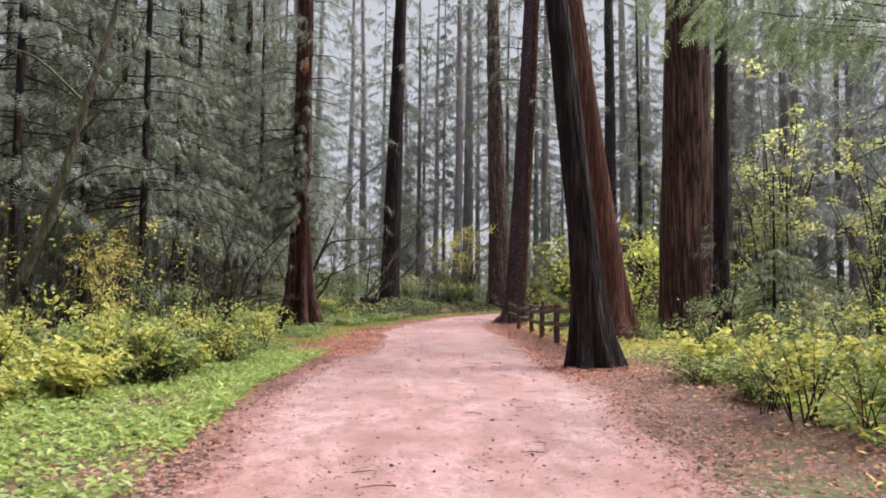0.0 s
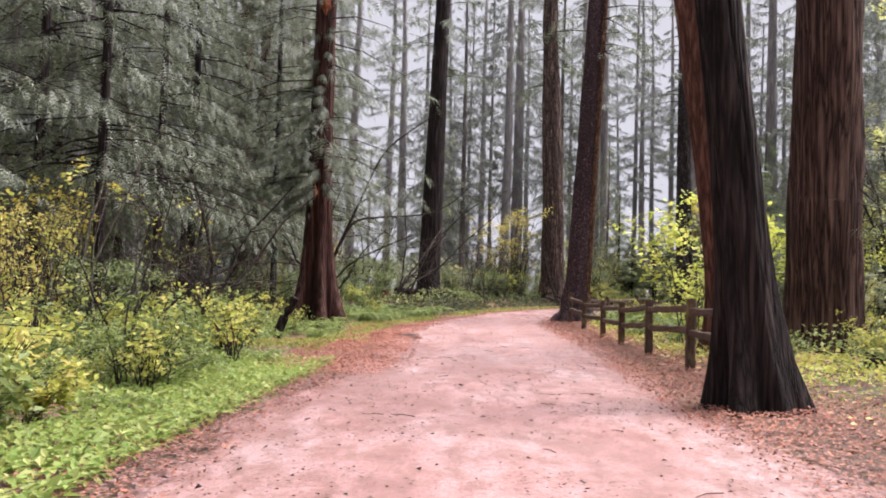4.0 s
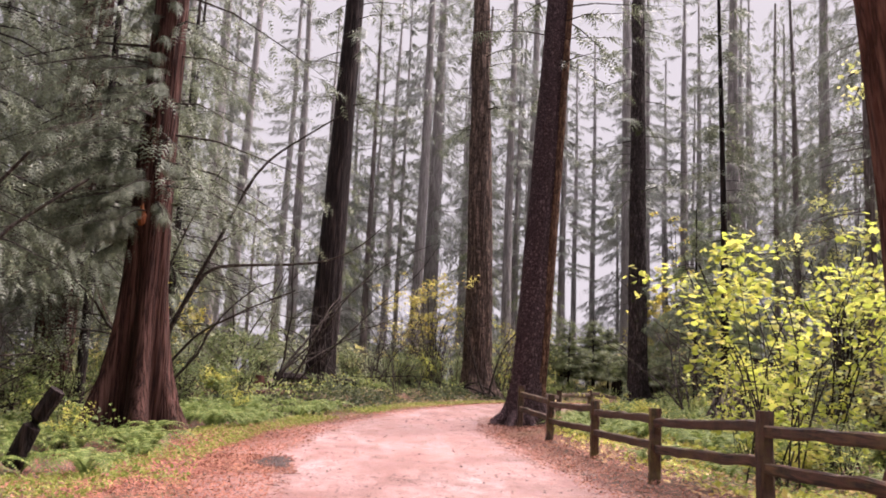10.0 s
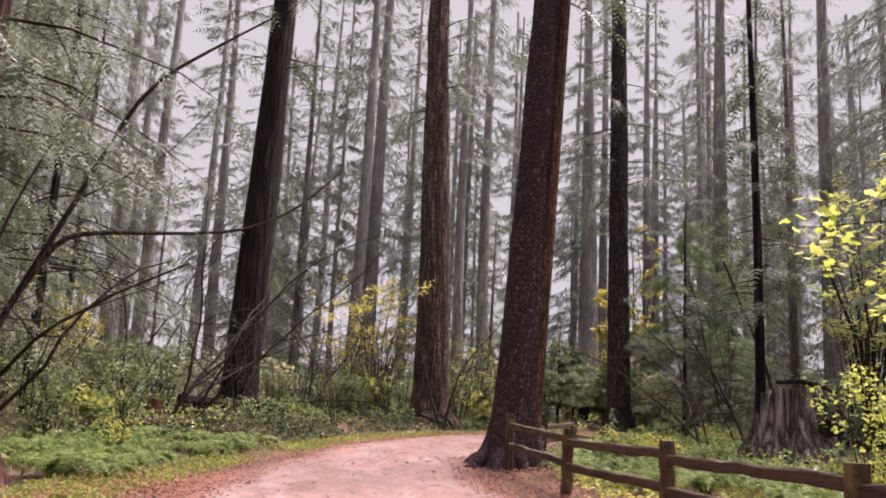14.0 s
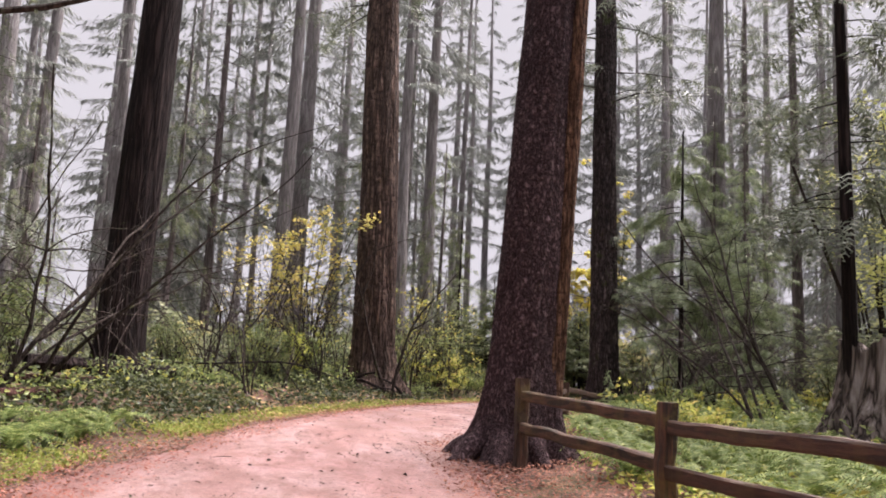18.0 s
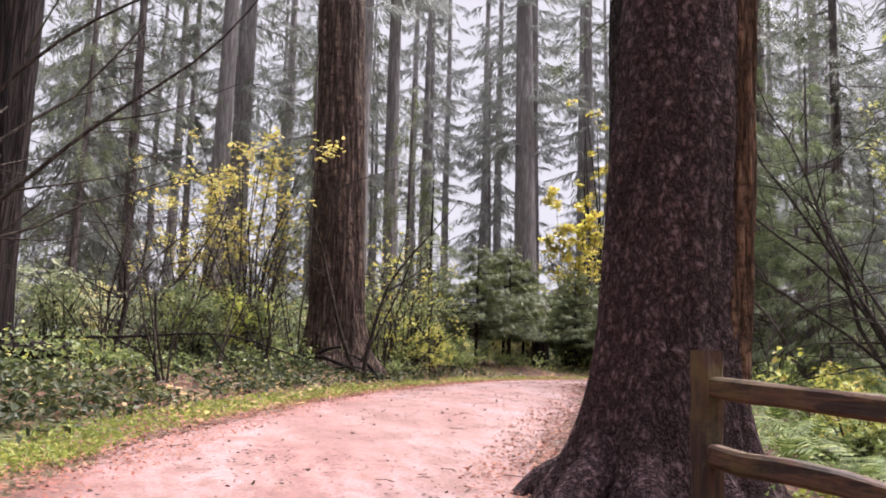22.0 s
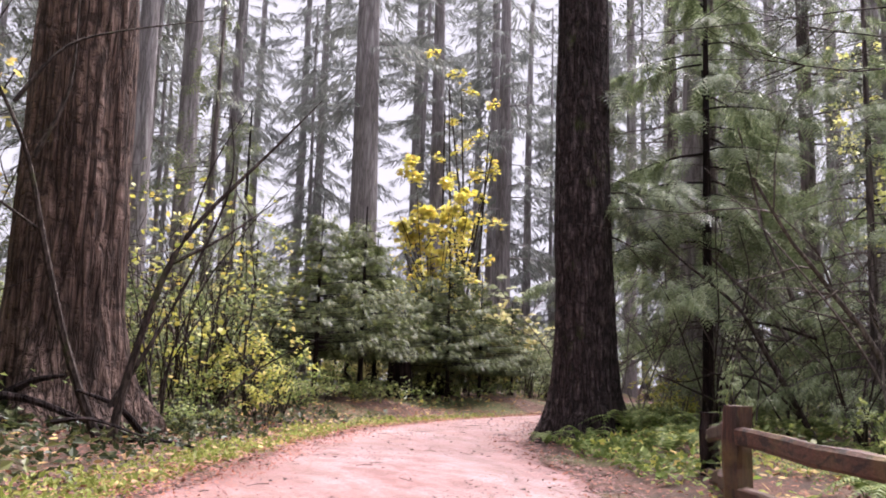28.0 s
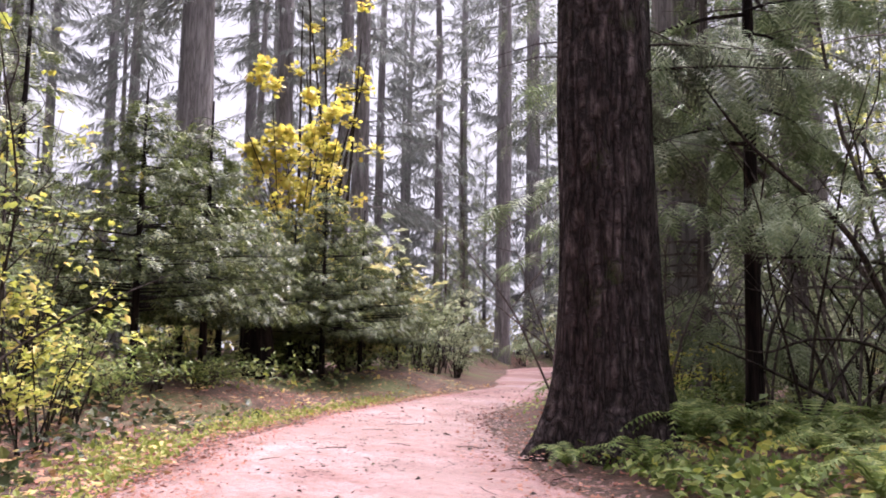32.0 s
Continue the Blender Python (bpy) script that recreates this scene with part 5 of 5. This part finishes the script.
POSTS = [(3.48, 18.3, 1.22), (3.38, 21.66, 1.27), (3.345, 25.45, 1.23), (3.315, 29.15, 1.11), (3.315, 32.92, 1.11), (3.12, 36.5, 1.1), (2.96, 40.05, 1.18), (3.75, 42.6, 1.02), (5.15, 45.3, 0.88), (7.12, 48.84, 0.86), (9.0, 50.72, 0.6)]


def build_fence():
    fence = tagged(new("split_rail_fence"), "weathered two-rail split wood fence, damp and mossy", "fence")
    for k, (x, y, h) in enumerate(POSTS):
        z = gz(x, y)
        # The last post is wet and shaded: both go into its darker material.
        part("post", rough_beam((x, y, z - 0.25), (x + 0.01, y, z + h), 0.17 if k < 10 else 0.15, 0.17, 500 + k, 0.006, POST if k < 10 else CEDAR_DARK), fence, "" if k < 10 else "wet post darkened for shade, half hidden by fronds")
        if k and k != 7:
            x0, y0, h0 = POSTS[k - 1]
            z0 = gz(x0, y0)
            for lv, off in ((0.20, 0.0), (0.60, 0.0)):
                part("rail", rough_beam((x0, y0, z0 + h0 - lv + 0.03), (x, y, z + h - lv - 0.03), 0.09, 0.13, 540 + 2 * k + int(lv * 10), 0.007), fence)


build_fence()


# ---- stump, snags, logs, bare branches ----
def build_stump():
    g = rr(61)
    x, y = 10.6, 42.1
    segs, rings = 128, 26
    ang = np.linspace(0, 2 * math.pi, segs, endpoint=False)
    v = []
    jag = 0.12 * np.sin(3 * ang + 0.5) + 0.08 * np.sin(7 * ang) + g.normal(0, 0.03, segs)
    for i in range(rings):
        s = i / (rings - 1)
        r = 0.78 + 0.78 * (1 - s) ** 1.9
        flute = np.array([1 + 0.22 * noise.noise((1.7 * math.cos(a), 1.7 * math.sin(a), 0.5 * s)) + 0.12 * noise.noise((5 * math.cos(a), 5 * math.sin(a), 0.6 * s)) - 0.09 * math.exp(-abs(noise.noise((4 * math.cos(a) + 7, 4 * math.sin(a), 0.4 * s))) / 0.06) for a in ang])
        z = -0.3 + s * (2.15 + jag)
        rad = r * flute
        v.append(np.stack([rad * np.cos(ang), rad * np.sin(ang), z], -1))
    for k in range(4):
        s = 0.85 - 0.27 * k
        v.append(np.stack([0.75 * s * np.cos(ang), 0.75 * s * np.sin(ang), 1.8 + jag * s - 0.1 * k], -1))
    v = np.concatenate(v)
    n = rings + 4
    i, j = np.meshgrid(np.arange(n - 1), np.arange(segs), indexing="ij")
    f = np.stack([i * segs + j, i * segs + (j + 1) % segs, (i + 1) * segs + (j + 1) % segs, (i + 1) * segs + j], -1).reshape(-1, 4)
    stump = tagged(new("tree_stump"), "broad weathered grey stump with fluted sides and a dark hollow", "stump")
    stump.location = (x, y, gz(x, y))
    body = part("stump_body", mesh_np("stump_body", v, f, SNAG, True), stump)
    pts = [(-0.75, -0.6, 2.0), (-0.2, -0.75, 2.05), (0.35, -0.72, 1.95), (0.85, -0.55, 1.82)]
    part("bark_rim", mesh_np("bark_rim", *tube(pts, [0.05, 0.07, 0.06, 0.02], 6), CEDAR_DARK), body, "dark curled strip of bark on the rim")
    # A flat dark patch on the flank paints the shade inside the opening.
    a = np.linspace(0, 2 * math.pi, 14, endpoint=False)
    hole = [(0, 0, 0)] + [(0.36 * math.cos(t) * g.uniform(0.75, 1.2), 0.0, 0.2 * math.sin(t) * g.uniform(0.75, 1.2)) for t in a]
    hv = np.array(hole) + (0.25, -1.16, 0.95)
    part("hollow", mesh_np("hollow", hv, np.array([(0, 1 + k, 1 + (k + 1) % 14) for k in range(14)]), CEDAR_DARK), body, "flat dark patch painted as the shade of an opening")


build_stump()


def bare(name, label, category, branches, mat=TWIG):
    """A bare thing of bent branches, given as (points, thick radius, thin radius)."""
    root = tagged(new(name), label, category)
    root.location = branches[0][0][0]
    o = np.array(branches[0][0][0])
    for k, (pts, r0, r1) in enumerate(branches):
        p = np.array(pts, float) - o
        t = np.linspace(0, len(p) - 1, 3 * len(p))
        q = np.stack([np.interp(t, np.arange(len(p)), p[:, i]) for i in range(3)], -1)
        for _ in range(2):
            q[1:-1] = 0.25 * q[:-2] + 0.5 * q[1:-1] + 0.25 * q[2:]
        fine = k > 0 and r0 < 0.012
        limb = part("trunk" if k == 0 else "twig" if fine else "branch", mesh_np("branch", *tube(q, np.linspace(r0, r1, len(q)), 7 if r0 > 0.03 else 4), mat), last if fine else root)
        last = last if fine else limb
    return root


Y = 36.6
bare("bare_maple", "bare arching vine maple with long dark branches", "tree", [
    ([(-6.9, Y, 0.0), (-6.48, Y, 1.5), (-5.79, Y, 3.12), (-5.12, Y - 0.1, 4.57), (-4.34, Y - 0.2, 6.42), (-3.25, Y - 0.3, 7.19), (-2.2, Y - 0.4, 7.9)], 0.075, 0.015),
    ([(-5.85, Y, 2.95), (-5.4, Y, 3.84), (-4.64, Y, 3.95), (-2.68, Y, 4.06), (-1.72, Y, 4.52), (-0.97, Y, 5.32)], 0.055, 0.01),
    ([(-6.5, Y, 1.6), (-6.39, Y, 3.65), (-5.74, Y, 5.35), (-5.14, Y, 6.52)], 0.035, 0.008),
    ([(-5.12, Y, 4.5), (-4.5, Y, 4.9), (-3.9, Y, 5.3), (-3.3, Y, 6.1)], 0.02, 0.006),
    ([(-5.7, Y, 3.2), (-5.0, Y, 3.3), (-4.2, Y, 3.4)], 0.015, 0.004)])
bare("fallen_log", "dark rotten log lying on the bank among brambles", "log", [
    ([(-5.2, 49.0, gz(-5.2, 49.0) + 0.25), (-3.6, 49.9, gz(-3.6, 49.9) + 0.28), (-2.0, 50.6, gz(-2.0, 50.6) + 0.24)], 0.2, 0.15),
    ([(-3.9, 49.8, gz(-3.9, 49.8) + 0.35), (-4.0, 49.5, gz(-4.0, 49.5) + 0.8), (-4.3, 49.3, gz(-4.3, 49.3) + 1.1)], 0.05, 0.02)], CEDAR_DARK)
V = 54.6
bare("bare_maple", "bare many-stemmed maple shrub in front of the old fir", "tree", [
    ([(3.8, V, 0.45), (3.89, V, 1.2), (4.24, V, 2.58), (4.59, V, 3.22), (5.45, V, 4.21), (6.1, V, 5.02)], 0.06, 0.008),
    ([(3.75, V, 0.5), (3.3, V, 1.5), (2.93, V, 2.83), (2.7, V, 3.81), (2.2, V, 4.7)], 0.06, 0.012),
    ([(2.76, V, 3.7), (3.09, V, 4.54), (3.05, V, 5.9)], 0.03, 0.008), ([(2.5, V - 0.3, 4.2), (2.9, V - 0.3, 4.95), (3.46, V - 0.3, 5.24), (4.83, V - 0.3, 5.76)], 0.025, 0.005),
    ([(4.3, V, 2.65), (4.95, V, 3.06), (5.64, V, 3.65)], 0.025, 0.005), ([(3.77, V, 1.0), (4.35, V, 2.05), (5.04, V, 3.71), (4.91, V, 4.56)], 0.03, 0.006),
    ([(4.5, V, 3.1), (4.7, V, 3.9), (5.2, V, 4.9)], 0.015, 0.004), ([(2.9, V, 2.9), (2.3, V, 3.3), (1.6, V, 3.4)], 0.02, 0.005)])
bare("bare_maple", "bare arching branches over the verge", "tree", [
    ([(-4.6, 46.5, 0.2), (-4.0, 46.3, 1.2), (-3.31, 46, 1.87), (-2.16, 46, 3.03), (-1.35, 46, 3.91), (-0.01, 46, 4.99), (0.83, 46, 6.35)], 0.05, 0.008),
    ([(-4.6, 46.5, 0.2), (-4.0, 46.2, 1.6), (-3.4, 46, 2.69), (-2.16, 46, 4.64), (-0.86, 46, 5.65), (0.75, 46, 6.33)], 0.045, 0.007),
    ([(-2.2, 46, 3.0), (-1.2, 45.9, 3.2), (-0.2, 45.8, 3.6)], 0.015, 0.004), ([(-1.4, 46, 3.9), (-0.6, 46, 4.1), (0.3, 46, 4.6)], 0.015, 0.004), ([(-2.2, 46, 4.6), (-1.8, 46, 5.6), (-1.0, 46, 6.5)], 0.015, 0.004)])
bare("root_tangle", "dark tangle of dead roots and sticks at the old fir", "branch", [
    ([(2.2, 55.0, gz(2.2, 55) + 0.1), (2.9, 54.9, gz(2.9, 54.9) + 0.28), (3.5, 54.8, gz(3.5, 54.8) + 0.16), (4.0, 54.7, gz(4.0, 54.7) + 0.08)], 0.055, 0.025),
    ([(2.5, 55.2, gz(2.5, 55.2)), (3.0, 54.9, gz(3, 55) + 0.45), (3.3, 54.6, gz(3.3, 54.6) + 0.62)], 0.06, 0.02), ([(4.3, 55.0, gz(4.3, 55)), (3.9, 54.7, gz(3.9, 54.7) + 0.4), (3.4, 54.5, gz(3.4, 54.5) + 0.5)], 0.05, 0.015),
    ([(2.8, 54.6, gz(2.8, 54.6) + 0.04), (2.2, 54.2, gz(2.2, 54.2) + 0.12), (1.5, 54.0, gz(1.5, 54) + 0.06)], 0.05, 0.02), ([(3.9, 54.5, gz(3.9, 54.5) + 0.04), (4.3, 54.3, gz(4.3, 54.3) + 0.12), (4.7, 54.3, gz(4.7, 54.3) + 0.05)], 0.03, 0.012),
    ([(3.2, 54.6, gz(3.2, 54.6) + 0.1), (3.5, 54.1, gz(3.5, 54.1) + 0.3), (4.0, 53.8, gz(4, 53.8) + 0.2)], 0.03, 0.01)], CEDAR_DARK)
bare("fallen_branch", "long dead branch lying across the undergrowth", "branch", [
    ([(-3.6, 50.2, 1.0), (-3.0, 50.0, 1.35), (-1.29, 50, 1.36), (0.47, 50, 1.55), (1.8, 50.2, 1.1)], 0.035, 0.012), ([(-1.3, 50, 1.36), (-0.7, 49.8, 1.1), (-0.5, 49.7, 0.7)], 0.02, 0.008), ([(0.2, 50, 1.5), (0.5, 49.9, 1.1), (0.9, 49.8, 0.6)], 0.02, 0.008)], CEDAR_DARK)
bare("rotten_stump", "small reddish rotten stump among ferns", "stump", [([(-5.5, 46.6, gz(-5.5, 46.6) - 0.1), (-5.48, 46.6, 0.8), (-5.4, 46.6, 1.25)], 0.34, 0.16)], CEDAR)
bare("fallen_log", "dark rotting log below the shrubs", "log", [([(-1.2, 53.5, 0.85), (0.3, 53.2, 0.85), (1.6, 53.6, 0.85)], 0.16, 0.12)], CEDAR_DARK)
bare("mossy_tree", "bare leaning tree with a mossy thin trunk", "tree", [
    ([(-7.9, 13.5, 0.0), (-7.18, 13.5, 1.22), (-6.41, 13.5, 3.19), (-6.08, 13.5, 4.62), (-5.52, 13.5, 6.36), (-5.2, 13.4, 8.5)], 0.11, 0.03),
    ([(-6.41, 13.5, 3.19), (-5.6, 13.4, 3.6), (-4.9, 13.4, 3.4), (-4.3, 13.3, 3.8)], 0.03, 0.008),
    ([(-6.08, 13.5, 4.6), (-6.9, 13.4, 5.4), (-7.6, 13.3, 5.5)], 0.03, 0.01),
    ([(-6.2, 13.5, 4.0), (-5.4, 13.4, 4.9), (-5.0, 13.3, 6.2)], 0.03, 0.01)], MOSSY)
fan_cedar = conifer_thing(conifer(341, 9.5, 0.1, 3.2, 3.0, 32, 88, 0.5, CEDAR_DARK, FAN_LEAF, SPRAY_FINE, 24, 30, 0.5, 0.2), "cedar_tree", "thin dark-stemmed cedar with pale hanging fans", 13.5, 54.65, "understorey cedars", 0.6)
for low, top, reach, count, way in ((3.4, 4.4, 3.7, 6, 2.9), (2.0, 2.8, 5.0, 4, 3.2)):
    part("crown", mesh_two("crown", *sum(zip(boughs(low, top, reach, count, 80, 0.36, rr(342), 0.2, (0, 0), SPRAY_FINE, side=(way, 0.16), thin=0.5, hang=0.15, wide=0.06), (TWIG, FAN_LEAF)), ())), fan_cedar)
bare("bare_maple", "bare maple with arching dark branches beside the fir", "tree", [
    ([(13.3, 52.4, gz(13.3, 52.4) - 0.05), (13.05, 52.8, 1.5), (12.87, 53.0, 1.97), (12.61, 53.16, 2.59), (12.22, 53.45, 3.01), (11.76, 53.82, 3.48), (11.4, 54.07, 4.05)], 0.05, 0.01),
    ([(13.9, 52.8, 2.2), (13.37, 53.15, 2.41), (12.92, 53.57, 2.47), (12.41, 54.06, 2.43)], 0.03, 0.012), ([(13.25, 52.6, 0.9), (12.9, 53.03, 1.59), (12.34, 53.56, 1.63), (12.08, 53.84, 1.43), (11.72, 54.16, 1.57)], 0.025, 0.006),
    ([(13.23, 53.65, 0.97), (12.68, 54.12, 1.3), (12.2, 54.53, 1.57)], 0.025, 0.008), ([(12.83, 53.58, 1.14), (12.73, 53.62, 1.53), (12.42, 53.88, 1.73)], 0.02, 0.008), ([(12.61, 53.16, 2.59), (12.75, 53.1, 3.2), (12.6, 53.2, 3.9)], 0.02, 0.006)])
for pts, r0 in (([(-6.3, 44.4, gz(-6.3, 44.4) + 0.12), (-5.0, 44.9, gz(-5, 44.9) + 0.13), (-3.7, 45.6, gz(-3.7, 45.6) + 0.1)], 0.14), ([(-5.9, 47.6, gz(-5.9, 47.6) + 0.1), (-4.6, 47.2, gz(-4.6, 47.2) + 0.14), (-3.2, 47.5, gz(-3.2, 47.5) + 0.1)], 0.12), ([(-4.9, 53.4, gz(-4.9, 53.4) + 0.1), (-3.4, 53.0, gz(-3.4, 53) + 0.14), (-2.2, 53.3, gz(-2.2, 53.3) + 0.1)], 0.13)):
    bare("fallen_log", "dark rotting log below the shrubs", "log", [(pts, r0, 0.7 * r0)], CEDAR_WET_SHADE)
bare("rotten_stump", "dark rotten stump below the young cedars", "stump", [([(12.3, 63.6, gz(12.3, 63.6) - 0.1), (12.3, 63.6, gz(12.3, 63.6) + 0.6), (12.25, 63.6, gz(12.3, 63.6) + 1.3)], 0.38, 0.26)], CEDAR_DARK)
bare("leaning_pole", "pale dead pole leaning beside the stump", "branch", [([(10.85, 42.9, 0.3), (10.5, 42.9, 2.69), (9.85, 42.9, 4.15), (9.26, 42.9, 5.58)], 0.05, 0.025)])
bare("leaning_stub", "short leaning dark wooden stub among ferns", "stump", [([(-6.0, 28.5, -0.05), (-5.8, 28.5, 0.5), (-5.5, 28.5, 1.02)], 0.14, 0.12)], CEDAR_DARK)
bare("fallen_log", "short dark fallen log on the forest floor", "log", [([(6.4, 21.6, 0.2), (7.0, 21.3, 0.22), (7.5, 21.0, 0.2)], 0.14, 0.11)], CEDAR_DARK)


def branching(name, label, x, y, height, seed, stems, heading, spread, mat=None):
    """A leafless tree: long arching stems that divide twice into fine twigs. heading: the way the stems lean, and by how much they part."""
    g = rr(seed)
    z0 = gz(x, y)
    root = tagged(new(name), label, "tree", "bare maples")
    root.location = (x, y, z0)

    def limb(start, way, length, r0, sag, n=6):
        p, w = [np.array(start)], unit(np.array(way, float))
        for _ in range(n):
            w = unit(w + g.normal(0, 0.13, 3) + np.array([0, 0, sag]))
            p.append(p[-1] + w * length / n)
        return np.array(p), np.linspace(r0, 0.3 * r0, n + 1)

    for k in range(stems):
        a = heading + g.uniform(-spread, spread)
        p, r = limb((g.normal(0, 0.12), g.normal(0, 0.12), -0.08), (math.cos(a) * 0.5, math.sin(a) * 0.5, 1.0), height * g.uniform(0.75, 1.2), 0.05 * g.uniform(0.6, 1.1), -0.05, 9)
        part("stem", mesh_np("stem", *tube(p, r, 6), mat or TWIG), root)
        for j in range(7):
            i = int(g.integers(2, 9))
            q, rq = limb(p[i], (g.normal(0, 1), g.normal(0, 1), g.uniform(0.0, 0.8)), height * g.uniform(0.2, 0.42), 0.55 * r[i], -0.03)
            fine = []
            for m in range(7):
                c = int(g.integers(1, 7))
                e, re = limb(q[c], (q[c] - q[c - 1]) / np.linalg.norm(q[c] - q[c - 1]) + g.normal(0, 0.7, 3), height * g.uniform(0.06, 0.17), max(0.5 * rq[c], 0.004), 0.04, 4)
                fine.append(tube(e, re, 3))
            arm = part("branch", mesh_np("branch", *tube(q, rq, 4), mat or TWIG), root)
            tagged(part("twig_spray", mesh_np("twig_spray", *join(fine), mat or TWIG), arm), kind="stuff")
    return root


for x, y, hgt, seed, n, way, open_by, mat in [(-5.0, 46.2, 6.5, 701, 4, 0.3, 0.7, TWIG), (-6.8, 49.0, 6.0, 702, 3, -0.6, 0.9, TWIG), (-1.4, 52.4, 4.6, 703, 3, 1.0, 1.4, TWIG), (9.4, 44.0, 5.0, 705, 3, 2.2, 1.0, TWIG), (12.0, 46.8, 6.5, 706, 4, 2.6, 0.9, TWIG), (6.2, 58.6, 4.6, 707, 3, 2.2, 1.0, TWIG_PALE),
                                              (-7.2, 37.6, 6.0, 708, 3, 0.2, 0.8, TWIG), (-8.4, 21.5, 5.5, 709, 4, 0.8, 1.2, MOSSY), (-6.8, 24.5, 5.0, 710, 3, 1.2, 1.2, TWIG), (13.6, 50.6, 5.0, 711, 4, 1.8, 1.2, TWIG_PALE), (15.4, 53.0, 5.5, 712, 4, 2.4, 1.2, TWIG_PALE), (9.8, 22.5, 6.0, 713, 3, 1.9, 0.9, TWIG), (11.6, 28.5, 7.0, 714, 3, 1.2, 1.4, TWIG)]:
    branching("bare_maple", "leafless vine maple with fine arching twigs", x, y, hgt, seed, n, way, open_by, mat)
br = rr(91)


def bare_shrub(x, y, mat=None, label="leafless shrub of thin dark stems"):
    z = gz(x, y)
    rows = []
    for j in range(int(br.integers(3, 6))):
        a, h, rch = br.uniform(0, 6.28), br.uniform(1.8, 4.6), br.uniform(0.5, 2.4)
        pts = [(x + 0.05 * j, y, z)] + [(x + math.cos(a) * rch * s**1.5 + br.normal(0, 0.08), y + math.sin(a) * rch * s**1.5 + br.normal(0, 0.08), z + h * s * (1 - 0.2 * s)) for s in (0.25, 0.5, 0.75, 1.0)]
        rows.append((pts, 0.02, 0.004))
        for m in pts[2:4]:
            rows.append(([m, (m[0] + br.normal(0, 0.3), m[1] + br.normal(0, 0.3), m[2] + 0.4), (m[0] + br.normal(0, 0.7), m[1] + br.normal(0, 0.7), m[2] + 0.8)], 0.009, 0.003))
    tagged(bare("bare_shrub", label, "shrub", rows, mat or TWIG), group="bare shrubs")


for k in range(64):
    y = br.uniform(11, 62)
    left = br.random() < 0.66
    x = float(left_edge(y)) - br.uniform(2.4, 8.5) if left else float(right_edge(y)) + br.uniform(3.4, 8)
    if not clear_of_things(x, y, left, 9):
        continue
    bare_shrub(x, y)
for x, y in [(-2.6, 48.6), (-1.6, 50.6), (-0.6, 49.4), (0.4, 51.6), (1.4, 53.0), (-3.4, 47.2), (-0.2, 53.2), (2.2, 54.6), (4.6, 56.2), (5.6, 57.6), (6.6, 58.6)]:
    bare_shrub(x, y)
for x, y in [(12.4, 55.2), (13.0, 53.4), (13.8, 52.2), (14.8, 53.0), (15.5, 54.4), (16.2, 52.0), (12.2, 56.4), (14.4, 56.2), (15.4, 57.0), (16.8, 55.2), (12.9, 50.8), (11.4, 48.4), (17.6, 51.0), (10.9, 49.8), (14.0, 54.8), (16.5, 53.6), (15.0, 51.4), (18.2, 52.6), (17.8, 54.2), (13.3, 56.8), (18.0, 50.0), (16.9, 49.0)]:
    bare_shrub(x, y, TWIG_PALE, "leafless thicket shrub of grey-brown stems")


# ---- bench far along the path ----
def build_bench():
    x, y = 43.0, 78.5
    z = gz(x, y)
    bench = tagged(new("park_bench"), "dark wooden park bench far along the path", "bench")
    bench.location, bench.rotation_euler = (x, y, z), (0, 0, radians(-35))
    for name, a, b, w, h in [("seat_board", (-0.8, -0.12, 0.45), (0.8, -0.12, 0.45), 0.2, 0.05), ("seat_board", (-0.8, 0.12, 0.45), (0.8, 0.12, 0.45), 0.2, 0.05), ("back_board", (-0.8, 0.28, 0.75), (0.8, 0.28, 0.75), 0.05, 0.22),
                             ("leg", (-0.65, 0.0, 0.0), (-0.65, 0.0, 0.44), 0.1, 0.3), ("leg", (0.65, 0.0, 0.0), (0.65, 0.0, 0.44), 0.1, 0.3), ("back_post", (-0.65, 0.26, 0.3), (-0.65, 0.3, 0.88), 0.07, 0.07), ("back_post", (0.65, 0.26, 0.3), (0.65, 0.3, 0.88), 0.07, 0.07)]:
        part(name, rough_beam(a, b, w, h, 600, 0.002), bench)


build_bench()
